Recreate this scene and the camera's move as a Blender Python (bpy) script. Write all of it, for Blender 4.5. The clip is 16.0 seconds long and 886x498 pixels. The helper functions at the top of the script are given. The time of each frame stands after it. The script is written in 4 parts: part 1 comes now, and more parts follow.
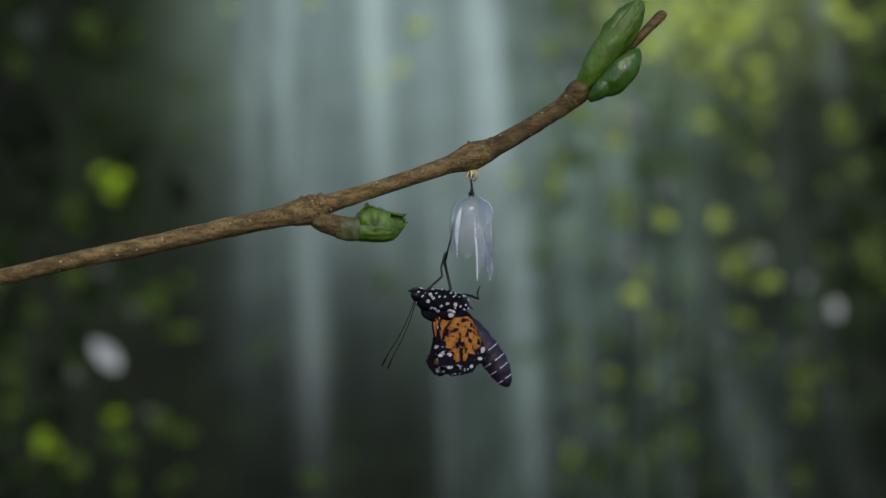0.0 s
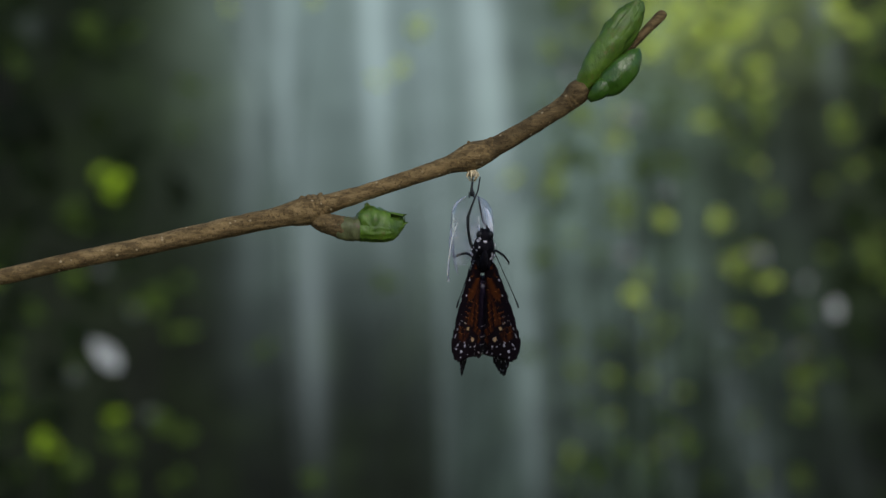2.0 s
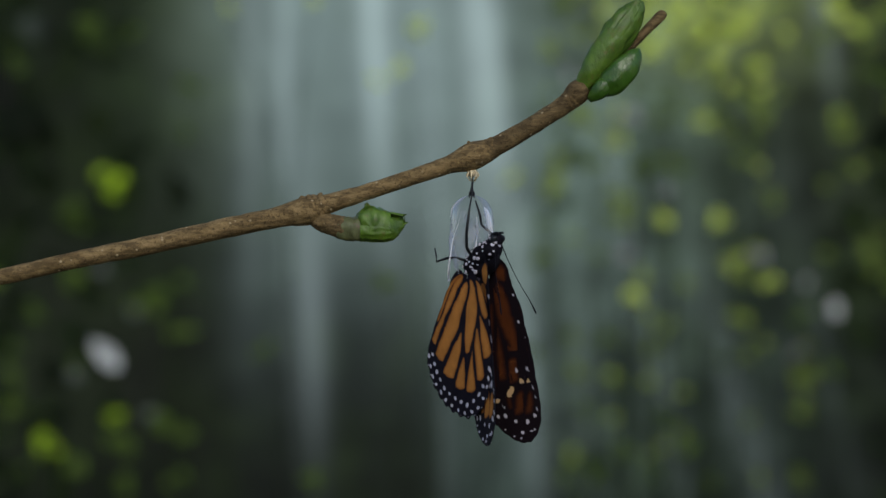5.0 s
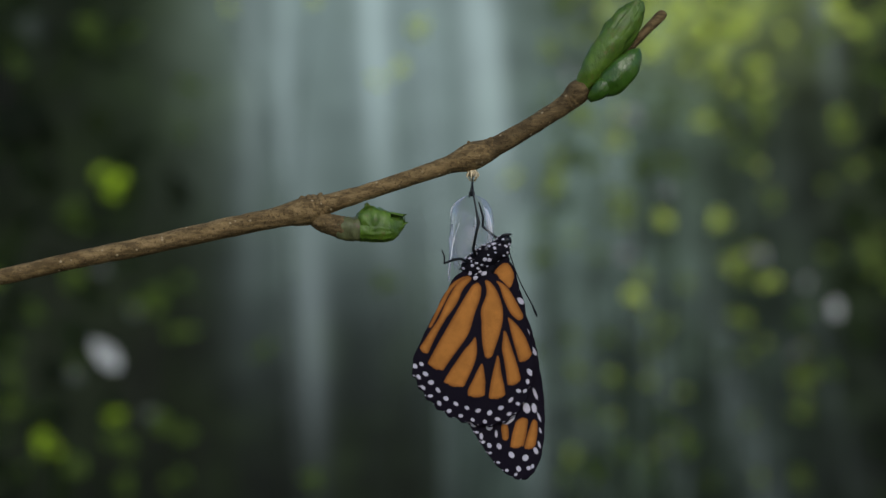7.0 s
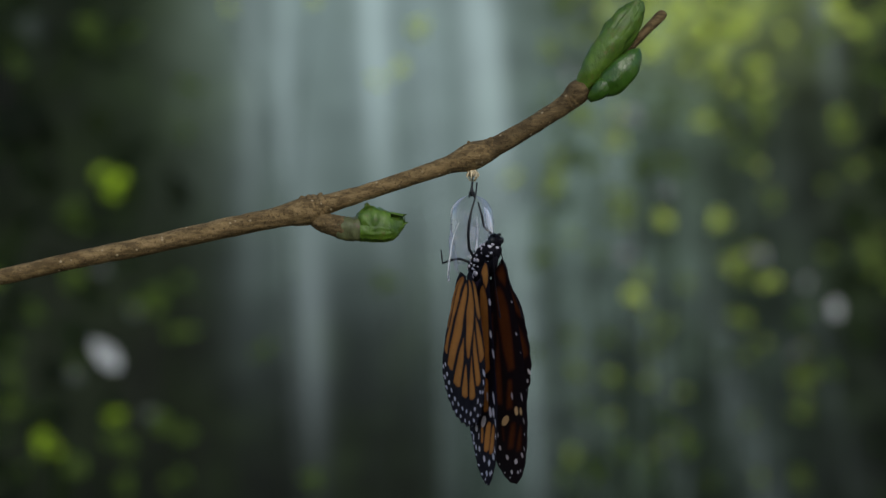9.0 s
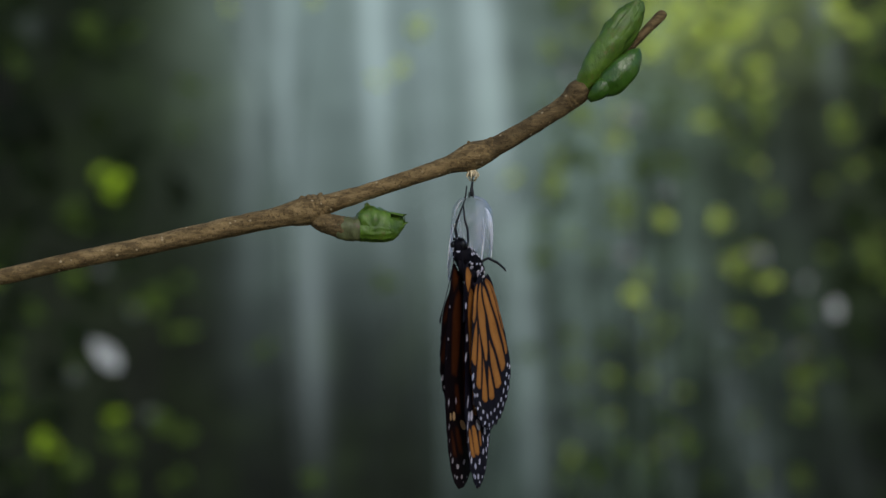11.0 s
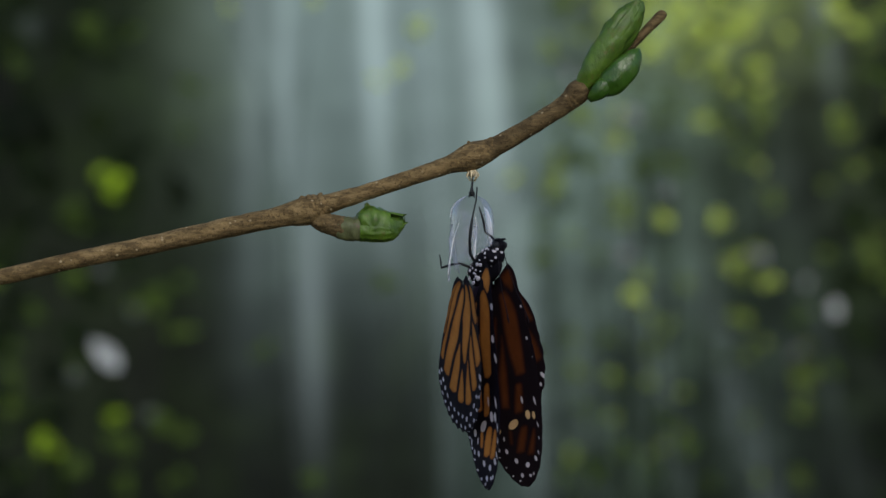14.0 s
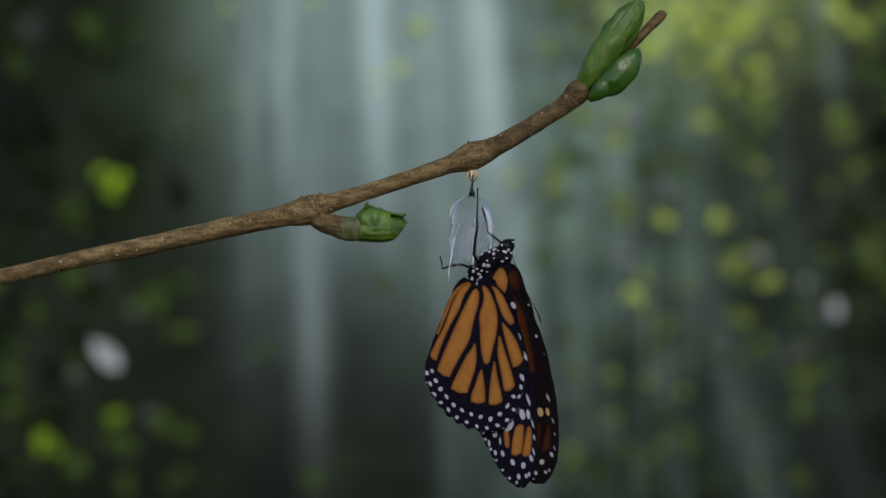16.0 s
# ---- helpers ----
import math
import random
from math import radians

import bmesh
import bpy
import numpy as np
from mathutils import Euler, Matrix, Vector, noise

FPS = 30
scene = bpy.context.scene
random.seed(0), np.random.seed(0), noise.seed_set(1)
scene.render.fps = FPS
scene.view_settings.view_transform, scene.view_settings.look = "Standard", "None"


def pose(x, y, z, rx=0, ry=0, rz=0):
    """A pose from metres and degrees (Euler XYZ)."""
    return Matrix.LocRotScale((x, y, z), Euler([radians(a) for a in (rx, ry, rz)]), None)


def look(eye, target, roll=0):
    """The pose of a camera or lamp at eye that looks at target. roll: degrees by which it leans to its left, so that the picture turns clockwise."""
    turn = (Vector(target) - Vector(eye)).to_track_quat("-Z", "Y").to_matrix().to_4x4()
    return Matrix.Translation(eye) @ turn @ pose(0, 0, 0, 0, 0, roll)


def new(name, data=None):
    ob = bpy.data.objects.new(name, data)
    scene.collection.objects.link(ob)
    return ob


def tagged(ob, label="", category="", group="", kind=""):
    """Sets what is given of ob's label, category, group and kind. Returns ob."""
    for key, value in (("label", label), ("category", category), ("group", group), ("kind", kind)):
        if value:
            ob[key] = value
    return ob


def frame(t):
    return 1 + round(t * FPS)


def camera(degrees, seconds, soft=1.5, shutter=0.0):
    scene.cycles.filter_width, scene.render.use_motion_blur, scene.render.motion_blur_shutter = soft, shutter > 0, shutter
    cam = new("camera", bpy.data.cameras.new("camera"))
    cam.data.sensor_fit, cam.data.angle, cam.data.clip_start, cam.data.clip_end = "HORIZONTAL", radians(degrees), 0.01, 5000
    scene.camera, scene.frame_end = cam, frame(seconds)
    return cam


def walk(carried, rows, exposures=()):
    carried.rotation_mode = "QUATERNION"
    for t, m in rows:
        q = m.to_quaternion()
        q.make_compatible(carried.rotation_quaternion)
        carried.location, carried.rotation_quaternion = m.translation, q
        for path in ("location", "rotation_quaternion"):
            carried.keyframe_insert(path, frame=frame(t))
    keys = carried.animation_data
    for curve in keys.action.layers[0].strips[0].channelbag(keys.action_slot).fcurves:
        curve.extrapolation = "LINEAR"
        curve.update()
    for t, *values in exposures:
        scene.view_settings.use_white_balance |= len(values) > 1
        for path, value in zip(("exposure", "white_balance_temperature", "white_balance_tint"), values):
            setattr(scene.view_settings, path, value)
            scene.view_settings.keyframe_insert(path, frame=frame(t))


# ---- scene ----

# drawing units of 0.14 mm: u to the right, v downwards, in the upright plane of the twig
U = 0.00014
EYE_Z = 1.20
VIEW = 24.0
DIST = 784 * U / math.tan(radians(VIEW / 2))


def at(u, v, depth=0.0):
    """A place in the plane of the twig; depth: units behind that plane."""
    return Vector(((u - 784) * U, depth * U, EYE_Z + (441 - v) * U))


# ---- camera: it stands still on a tripod ----
cam = camera(VIEW, 16.0, soft=1.5)
STAND = pose(0, -DIST, EYE_Z, 90, 0, 0)
walk(cam, [(0.0, STAND), (16.0, STAND)])
cam.data.dof.use_dof = True
cam.data.dof.focus_distance = DIST
cam.data.dof.aperture_fstop = 11.0

# ---- daylight: soft forest light from above ----
world = bpy.data.worlds.new("sky")
scene.world = world
world.use_nodes = True
wn = world.node_tree.nodes
sky = wn.new("ShaderNodeTexSky")
sky.sky_type = "NISHITA"
sky.sun_disc = False
sky.sun_elevation = radians(36)
sky.sun_rotation = radians(170)
wn["Background"].inputs["Strength"].default_value = 0.122
world.node_tree.links.new(sky.outputs["Color"], wn["Background"].inputs["Color"])
sun = new("sun", bpy.data.lights.new("sun", "SUN"))
sun.data.energy = 0.95
sun.data.angle = radians(18)
sun.data.color = (1.0, 0.95, 0.88)
sun.matrix_world = look((0.35, -2.0, 1.5), (0, 0, 0))


# ---- materials ----
class Mat:
    """A small builder of node materials."""

    def __init__(self, name):
        self.m = bpy.data.materials.new(name)
        self.m.use_nodes = True
        self.t = self.m.node_tree
        self.b = self.t.nodes["Principled BSDF"]
        self.out = self.t.nodes["Material Output"]
        self.co = self.t.nodes.new("ShaderNodeTexCoord").outputs["Object"]

    def node(self, kind, **values):
        n = self.t.nodes.new(kind)
        for k, v in values.items():
            n.inputs[k].default_value = v
        return n

    def link(self, a, b):
        self.t.links.new(a, b)

    def noise(self, scale, detail=4.0, rough=0.55, stretch=None):
        n = self.node("ShaderNodeTexNoise", Scale=scale, Detail=detail, Roughness=rough)
        if stretch:
            mp = self.node("ShaderNodeMapping")
            mp.inputs["Scale"].default_value = stretch
            self.link(self.co, mp.inputs["Vector"])
            self.link(mp.outputs["Vector"], n.inputs["Vector"])
        else:
            self.link(self.co, n.inputs["Vector"])
        return n.outputs["Fac"]

    def ramp(self, fac, stops):
        r = self.t.nodes.new("ShaderNodeValToRGB")
        els = r.color_ramp.elements
        while len(els) < len(stops):
            els.new(0.5)
        for e, (p, c) in zip(els, stops):
            e.position, e.color = p, (*c, 1) if len(c) == 3 else c
        self.link(fac, r.inputs["Fac"])
        return r.outputs["Color"]

    def mix(self, fac, a, b, blend="MIX"):
        n = self.t.nodes.new("ShaderNodeMix")
        n.data_type, n.blend_type = "RGBA", blend
        for sock, v in ((n.inputs[0], fac), (n.inputs[6], a), (n.inputs[7], b)):
            if isinstance(v, (int, float)):
                sock.default_value = v
            elif isinstance(v, tuple):
                sock.default_value = (*v, 1)
            else:
                self.link(v, sock)
        return n.outputs[2]

    def math(self, op, a, b=0.0, c=0.0, clamp=False):
        n = self.t.nodes.new("ShaderNodeMath")
        n.operation, n.use_clamp = op, clamp
        for sock, v in zip(n.inputs, (a, b, c)):
            if isinstance(v, (int, float)):
                sock.default_value = v
            else:
                self.link(v, sock)
        return n.outputs[0]

    def bump(self, fac, strength, distance):
        n = self.node("ShaderNodeBump", Strength=strength, Distance=distance)
        self.link(fac, n.inputs["Height"])
        self.link(n.outputs["Normal"], self.b.inputs["Normal"])

    def set(self, color=None, rough=None, **more):
        if color is not None:
            if isinstance(color, tuple):
                self.b.inputs["Base Color"].default_value = (*color, 1)
            else:
                self.link(color, self.b.inputs["Base Color"])
        if rough is not None:
            if isinstance(rough, (int, float)):
                self.b.inputs["Roughness"].default_value = rough
            else:
                self.link(rough, self.b.inputs["Roughness"])
        for k, v in more.items():
            self.b.inputs[k.replace("_", " ")].default_value = v
        return self.m


def scale_material(name, dark, mid, light, rough=0.7, fine=2600, relief=0.3, gloss=0.08):
    """Powdery wing or body surface: fine grain over slow patches."""
    k = Mat(name)
    slow = k.noise(240, 3)
    grain = k.noise(fine * 3, 2)
    tone = k.ramp(slow, [(0.3, dark), (0.55, mid), (0.8, light)])
    tone = k.mix(0.35, tone, k.ramp(grain, [(0.3, dark), (0.7, light)]))
    k.bump(grain, relief, 0.00008)
    return k.set(tone, rough, Specular_IOR_Level=gloss)



def wing_material(name, black, orange, white, cream, shrink, less=0.0, blend=0.8):
    """Scaled wing: pigment cells and spots, given on the mesh as distances from their borders in units. shrink: how much smaller the pale spots are; less: and the cells; blend: how sharply these end."""
    k = Mat(name)
    slow = k.noise(240, 3)
    grain = k.noise(7800, 2)
    ragged = k.math("MULTIPLY_ADD", k.noise(5200, 2), 2.0, -1.0)

    def attribute(key):
        n = k.t.nodes.new("ShaderNodeAttribute")
        n.attribute_name = key
        return n.outputs["Fac"]

    def tones(c):
        return k.mix(0.35, k.ramp(slow, [(0.3, tuple(x * 0.82 for x in c)), (0.75, tuple(x * 1.18 for x in c))]), k.ramp(grain, [(0.3, tuple(x * 0.6 for x in c)), (0.7, tuple(x * 1.4 for x in c))]))

    def inside(value, less=0.0, slope=0.8):
        return k.math("MULTIPLY_ADD", k.math("ADD", k.math("SUBTRACT", value, less), k.math("MULTIPLY", ragged, 0.9)), slope, 0.5, True)

    cell = attribute("cell")
    edge = k.math("MULTIPLY_ADD", k.math("ADD", cell, k.math("MULTIPLY", ragged, 2.2)), 0.16, 0.1, True)
    patch = k.ramp(k.noise(420, 3), [(0.3, (0.9,) * 3), (0.7, (1.08,) * 3)])
    pigment = k.mix(1.0, k.mix(edge, tones(tuple(c * f for c, f in zip(orange, (0.55, 0.48, 0.5)))), tones(orange)), patch, "MULTIPLY")
    tone = k.mix(inside(cell, less, blend), tones(black), pigment)
    spot = k.mix(attribute("cream"), tones(white), tones(cream))
    tone = k.mix(inside(attribute("spot"), shrink), tone, spot)
    k.bump(grain, 0.3, 0.00008)
    return k.set(tone, 0.68, Specular_IOR_Level=0.08)


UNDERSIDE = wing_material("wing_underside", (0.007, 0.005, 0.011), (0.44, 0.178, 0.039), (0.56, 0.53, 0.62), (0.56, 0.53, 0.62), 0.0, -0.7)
# upper side: rust pigment, darkened further for shade between the wings
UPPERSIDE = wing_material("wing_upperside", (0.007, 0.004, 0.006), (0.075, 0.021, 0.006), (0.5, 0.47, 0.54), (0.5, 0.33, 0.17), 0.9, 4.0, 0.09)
WHITE = scale_material("white_scales", (0.45, 0.42, 0.5), (0.56, 0.53, 0.62), (0.66, 0.63, 0.7), 0.75)
BODY_BLACK = scale_material("black_hair", (0.003, 0.003, 0.005), (0.006, 0.005, 0.008), (0.013, 0.012, 0.018), 0.7, 3200, 0.8)
ABDOMEN = scale_material("purple_black_skin", (0.005, 0.003, 0.009), (0.014, 0.009, 0.024), (0.05, 0.036, 0.072), 0.42, 900, 0.9, 0.4)
LEG = scale_material("black_leg_skin", (0.004, 0.004, 0.006), (0.009, 0.01, 0.013), (0.02, 0.026, 0.03), 0.4, 3200, 0.4, 0.3)


def bark_material(name, low, high, pale):
    """Woody bark: slow colour patches, fine fibres along the twig, dark pits and pale lenticels."""
    k = Mat(name)
    slow = k.noise(110, 5, 0.65)
    fibre = k.noise(700, 6, 0.7, (0.3, 1, 1))
    pits = k.noise(1500, 3, 0.6)
    speck = k.node("ShaderNodeTexVoronoi", Scale=560.0)
    k.link(k.co, speck.inputs["Vector"])
    tone = k.ramp(slow, [(0.3, low), (0.7, high)])
    tone = k.mix(k.ramp(fibre, [(0.4, (0.0,) * 3), (0.6, (0.85,) * 3)]), tone, tuple(c * 0.45 for c in low))
    tone = k.mix(k.ramp(pits, [(0.56, (0.0,) * 3), (0.68, (0.8,) * 3)]), tone, tuple(c * 0.3 for c in low))
    spots = k.ramp(speck.outputs["Distance"], [(0.12, (1, 1, 1)), (0.24, (0, 0, 0))])
    patch = k.math("MULTIPLY", spots, k.ramp(k.noise(260, 2), [(0.46, (0, 0, 0)), (0.56, (1, 1, 1))]))
    tone = k.mix(k.math("MULTIPLY", patch, 0.85), tone, pale)
    h = k.math("ADD", k.math("SUBTRACT", k.math("MULTIPLY", patch, 0.5), k.math("MULTIPLY", pits, 0.7)), k.math("MULTIPLY", fibre, -0.9))
    k.bump(h, 0.9, 0.0005)
    return k.set(tone, 0.85, Specular_IOR_Level=0.2)


BARK = bark_material("twig_bark", (0.18, 0.12, 0.05), (0.35, 0.245, 0.115), (0.5, 0.39, 0.235))
BARK_DARK = bark_material("young_bark", (0.125, 0.085, 0.038), (0.24, 0.17, 0.08), (0.42, 0.33, 0.19))


def leaf_material(name, low, high, rough=0.35, scale=330):
    k = Mat(name)
    tone = k.ramp(k.noise(scale, 4), [(0.28, low), (0.72, high)])
    vein = k.noise(scale * 3, 3, 0.6, (1, 1, 0.35))
    tone = k.mix(k.math("MULTIPLY", vein, 0.5), tone, tuple(c * 0.45 for c in low))
    tone = k.mix(k.ramp(k.noise(scale * 1.7, 5, 0.65), [(0.56, (0.0,) * 3), (0.7, (0.7,) * 3)]), tone, (high[0] * 0.9, high[1] * 0.42, high[2]))
    k.bump(k.math("ADD", vein, k.noise(scale * 1.2, 4)), 0.45, 0.0005)
    return k.set(tone, rough)


BUD_GREEN = leaf_material("bud_green", (0.045, 0.1, 0.006), (0.125, 0.24, 0.02), 0.46)
BUD_DEEP = leaf_material("bud_deep_green", (0.025, 0.08, 0.006), (0.07, 0.17, 0.016), 0.3)
BUD_PALE = leaf_material("bud_pale_scale", (0.075, 0.085, 0.03), (0.19, 0.21, 0.085), 0.6)
SILK = scale_material("silk_pad", (0.5, 0.4, 0.24), (0.66, 0.55, 0.36), (0.8, 0.7, 0.5), 0.9, 2000, 0.9)


def shell_material(name, thin, thick, wrinkle):
    """Thin clear skin of the empty chrysalis; thin, thick: how milky it is."""
    k = Mat(name)
    k.t.nodes.remove(k.b)
    clear = k.node("ShaderNodeBsdfTransparent", Color=(0.93, 0.94, 0.97, 1))
    milk = k.node("ShaderNodeBsdfDiffuse", Color=(0.68, 0.7, 0.82, 1))
    gloss = k.node("ShaderNodeBsdfGlossy", Color=(0.9, 0.9, 0.95, 1), Roughness=0.2)
    bump = k.node("ShaderNodeBump", Strength=0.35, Distance=0.0004)
    k.link(k.noise(wrinkle, 3, 0.5, (1, 1, 0.4)), bump.inputs["Height"])
    k.link(bump.outputs["Normal"], gloss.inputs["Normal"])
    a = k.node("ShaderNodeMixShader")
    b = k.node("ShaderNodeMixShader")
    k.link(k.ramp(k.noise(300, 4), [(0.4, (thin,) * 3), (0.72, (thick,) * 3)]), a.inputs["Fac"])
    fres = k.node("ShaderNodeFresnel", IOR=1.45)
    k.link(k.math("MULTIPLY_ADD", fres.outputs["Fac"], 0.2, 0.03, True), b.inputs["Fac"])
    k.link(clear.outputs[0], a.inputs[1])
    k.link(milk.outputs[0], a.inputs[2])
    k.link(a.outputs[0], b.inputs[1])
    k.link(gloss.outputs[0], b.inputs[2])
    k.link(b.outputs[0], k.out.inputs["Surface"])
    return k.m


SKIN = shell_material("clear_skin", 0.1, 0.36, 260)
SKIN_LINING = shell_material("skin_lining", 0.0, 0.3, 400)
SKIN_FOLD = shell_material("wrinkled_skin", 0.4, 0.8, 700)
# white for the torn edge, and for highlights modelled as tubes
EDGE_AND_GLINT = scale_material("white_edge_and_highlight", (0.78, 0.8, 0.84), (0.86, 0.88, 0.92), (0.92, 0.93, 0.96), 0.25, 2600, 0.2, 0.6)


def far_leaf_material(name, low, high):
    k = Mat(name)
    info = k.t.nodes.new("ShaderNodeNewGeometry")
    tone = k.ramp(info.outputs["Random Per Island"], [(0.0, low), (1.0, high)])
    tone = k.mix(k.math("MULTIPLY", k.noise(60, 3), 0.4), tone, tuple(c * 0.5 for c in low))
    return k.set(tone, 0.9, Specular_IOR_Level=0.1)


# sun and shade put into the leaf colours; all stand in one light
FAR_BRIGHT = far_leaf_material("painted_sunlit_leaves", (0.5, 0.62, 0.09), (0.68, 0.8, 0.18))
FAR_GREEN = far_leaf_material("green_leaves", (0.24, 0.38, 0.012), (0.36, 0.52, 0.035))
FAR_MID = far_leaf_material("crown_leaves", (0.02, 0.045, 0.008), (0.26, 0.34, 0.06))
FAR_DIM = far_leaf_material("painted_shaded_leaves", (0.05, 0.085, 0.014), (0.1, 0.15, 0.026))
# dark green with forest shade painted in, for undergrowth and thin stems
FAR_DARK = far_leaf_material("painted_shade_green", (0.006, 0.0105, 0.0045), (0.025, 0.041, 0.011))
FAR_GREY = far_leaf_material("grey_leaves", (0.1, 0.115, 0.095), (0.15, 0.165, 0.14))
# pale light between the trees, painted as leaf colours
FAR_MUTED = far_leaf_material("dim_light_leaves", (0.3, 0.31, 0.31), (0.4, 0.4, 0.4))
FAR_PALE = far_leaf_material("pale_light_leaves", (0.6, 0.62, 0.6), (0.8, 0.81, 0.8))


def backdrop_material():
    """Misty forest far away: light shafts between dark stands of trees, painted as emission."""
    k = Mat("forest_painted_light")
    k.t.nodes.remove(k.b)
    sep = k.node("ShaderNodeSeparateXYZ")
    k.link(k.co, sep.inputs[0])
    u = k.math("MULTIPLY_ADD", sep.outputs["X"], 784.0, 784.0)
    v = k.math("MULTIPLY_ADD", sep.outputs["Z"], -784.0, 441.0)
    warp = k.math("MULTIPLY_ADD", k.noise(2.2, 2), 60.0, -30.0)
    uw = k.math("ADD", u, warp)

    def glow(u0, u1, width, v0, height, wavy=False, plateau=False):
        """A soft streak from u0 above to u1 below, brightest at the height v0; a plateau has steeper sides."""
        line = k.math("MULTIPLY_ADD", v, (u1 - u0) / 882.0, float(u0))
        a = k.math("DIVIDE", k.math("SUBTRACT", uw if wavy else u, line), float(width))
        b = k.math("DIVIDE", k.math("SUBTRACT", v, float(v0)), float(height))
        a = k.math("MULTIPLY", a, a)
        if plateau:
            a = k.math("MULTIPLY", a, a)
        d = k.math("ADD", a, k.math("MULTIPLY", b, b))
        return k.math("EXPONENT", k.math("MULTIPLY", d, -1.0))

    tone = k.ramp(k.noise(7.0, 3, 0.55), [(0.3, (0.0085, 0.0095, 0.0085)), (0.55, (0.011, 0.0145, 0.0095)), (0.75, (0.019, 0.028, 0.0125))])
    # mist and its soft light, painted as broad patches
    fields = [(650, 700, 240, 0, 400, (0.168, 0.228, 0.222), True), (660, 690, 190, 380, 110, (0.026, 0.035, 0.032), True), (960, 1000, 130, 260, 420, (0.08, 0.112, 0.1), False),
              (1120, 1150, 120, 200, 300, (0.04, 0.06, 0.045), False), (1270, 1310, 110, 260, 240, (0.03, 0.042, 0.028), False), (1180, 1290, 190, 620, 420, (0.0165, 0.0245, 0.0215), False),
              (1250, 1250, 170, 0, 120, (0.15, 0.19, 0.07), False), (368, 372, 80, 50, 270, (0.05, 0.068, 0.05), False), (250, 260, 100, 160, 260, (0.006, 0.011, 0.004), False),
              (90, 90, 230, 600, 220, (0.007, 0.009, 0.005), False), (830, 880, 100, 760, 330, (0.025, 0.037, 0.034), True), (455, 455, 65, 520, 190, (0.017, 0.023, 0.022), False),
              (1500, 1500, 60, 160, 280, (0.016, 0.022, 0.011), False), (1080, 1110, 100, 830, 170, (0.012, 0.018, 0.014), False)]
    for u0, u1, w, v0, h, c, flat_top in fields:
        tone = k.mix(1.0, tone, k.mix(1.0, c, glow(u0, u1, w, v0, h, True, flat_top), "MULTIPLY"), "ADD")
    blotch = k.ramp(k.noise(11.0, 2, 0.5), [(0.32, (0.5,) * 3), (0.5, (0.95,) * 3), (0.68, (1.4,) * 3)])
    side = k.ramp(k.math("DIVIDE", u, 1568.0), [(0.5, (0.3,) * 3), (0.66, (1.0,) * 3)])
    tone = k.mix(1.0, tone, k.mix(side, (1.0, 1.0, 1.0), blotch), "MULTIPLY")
    # light shafts added to the colour; negative amounts paint dark gaps
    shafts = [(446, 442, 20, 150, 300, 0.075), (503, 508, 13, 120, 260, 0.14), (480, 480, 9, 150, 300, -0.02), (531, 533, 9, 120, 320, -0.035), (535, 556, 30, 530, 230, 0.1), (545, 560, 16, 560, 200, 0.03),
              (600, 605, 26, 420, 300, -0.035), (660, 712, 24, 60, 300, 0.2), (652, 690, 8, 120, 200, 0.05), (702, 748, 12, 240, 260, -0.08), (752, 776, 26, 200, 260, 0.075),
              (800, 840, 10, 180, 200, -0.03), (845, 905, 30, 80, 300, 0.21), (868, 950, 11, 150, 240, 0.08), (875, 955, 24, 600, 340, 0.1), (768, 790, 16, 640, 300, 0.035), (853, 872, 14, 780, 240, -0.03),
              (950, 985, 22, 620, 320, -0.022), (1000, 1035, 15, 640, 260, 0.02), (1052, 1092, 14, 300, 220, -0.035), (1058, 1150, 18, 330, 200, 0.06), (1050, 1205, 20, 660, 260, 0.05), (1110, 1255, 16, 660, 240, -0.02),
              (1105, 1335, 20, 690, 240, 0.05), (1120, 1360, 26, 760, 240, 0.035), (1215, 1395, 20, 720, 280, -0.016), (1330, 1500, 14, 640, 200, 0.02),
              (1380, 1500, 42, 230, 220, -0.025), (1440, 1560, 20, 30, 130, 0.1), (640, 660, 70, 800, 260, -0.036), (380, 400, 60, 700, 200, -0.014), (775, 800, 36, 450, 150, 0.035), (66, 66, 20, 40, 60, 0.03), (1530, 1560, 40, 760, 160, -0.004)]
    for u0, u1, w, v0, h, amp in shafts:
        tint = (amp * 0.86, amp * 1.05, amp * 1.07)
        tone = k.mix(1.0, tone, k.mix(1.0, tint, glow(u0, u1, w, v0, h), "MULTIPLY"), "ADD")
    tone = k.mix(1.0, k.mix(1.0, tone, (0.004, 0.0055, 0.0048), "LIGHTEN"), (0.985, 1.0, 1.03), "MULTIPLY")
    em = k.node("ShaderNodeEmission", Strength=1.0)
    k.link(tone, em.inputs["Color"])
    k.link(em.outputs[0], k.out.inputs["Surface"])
    return k.m


def ground_material():
    k = Mat("forest_floor")
    tone = k.ramp(k.noise(3.0, 6), [(0.3, (0.02, 0.017, 0.01)), (0.7, (0.05, 0.06, 0.02))])
    tone = k.mix(0.4, tone, k.ramp(k.noise(45, 4), [(0.3, (0.015, 0.012, 0.008)), (0.7, (0.09, 0.07, 0.035))]))
    k.bump(k.noise(20, 5), 0.6, 0.03)
    return k.set(tone, 0.95)


# ---- mesh helpers ----
def part(name, bm, material, parent=None, label="", smooth=True):
    """Links a bmesh as one mesh object under a thing or a part."""
    me = bpy.data.meshes.new(name)
    bm.to_mesh(me)
    bm.free()
    for m in (material if isinstance(material, (list, tuple)) else [material]):
        me.materials.append(m)
    if smooth:
        me.shade_smooth()
    ob = new(name, me)
    ob.parent = parent
    return tagged(ob, label)


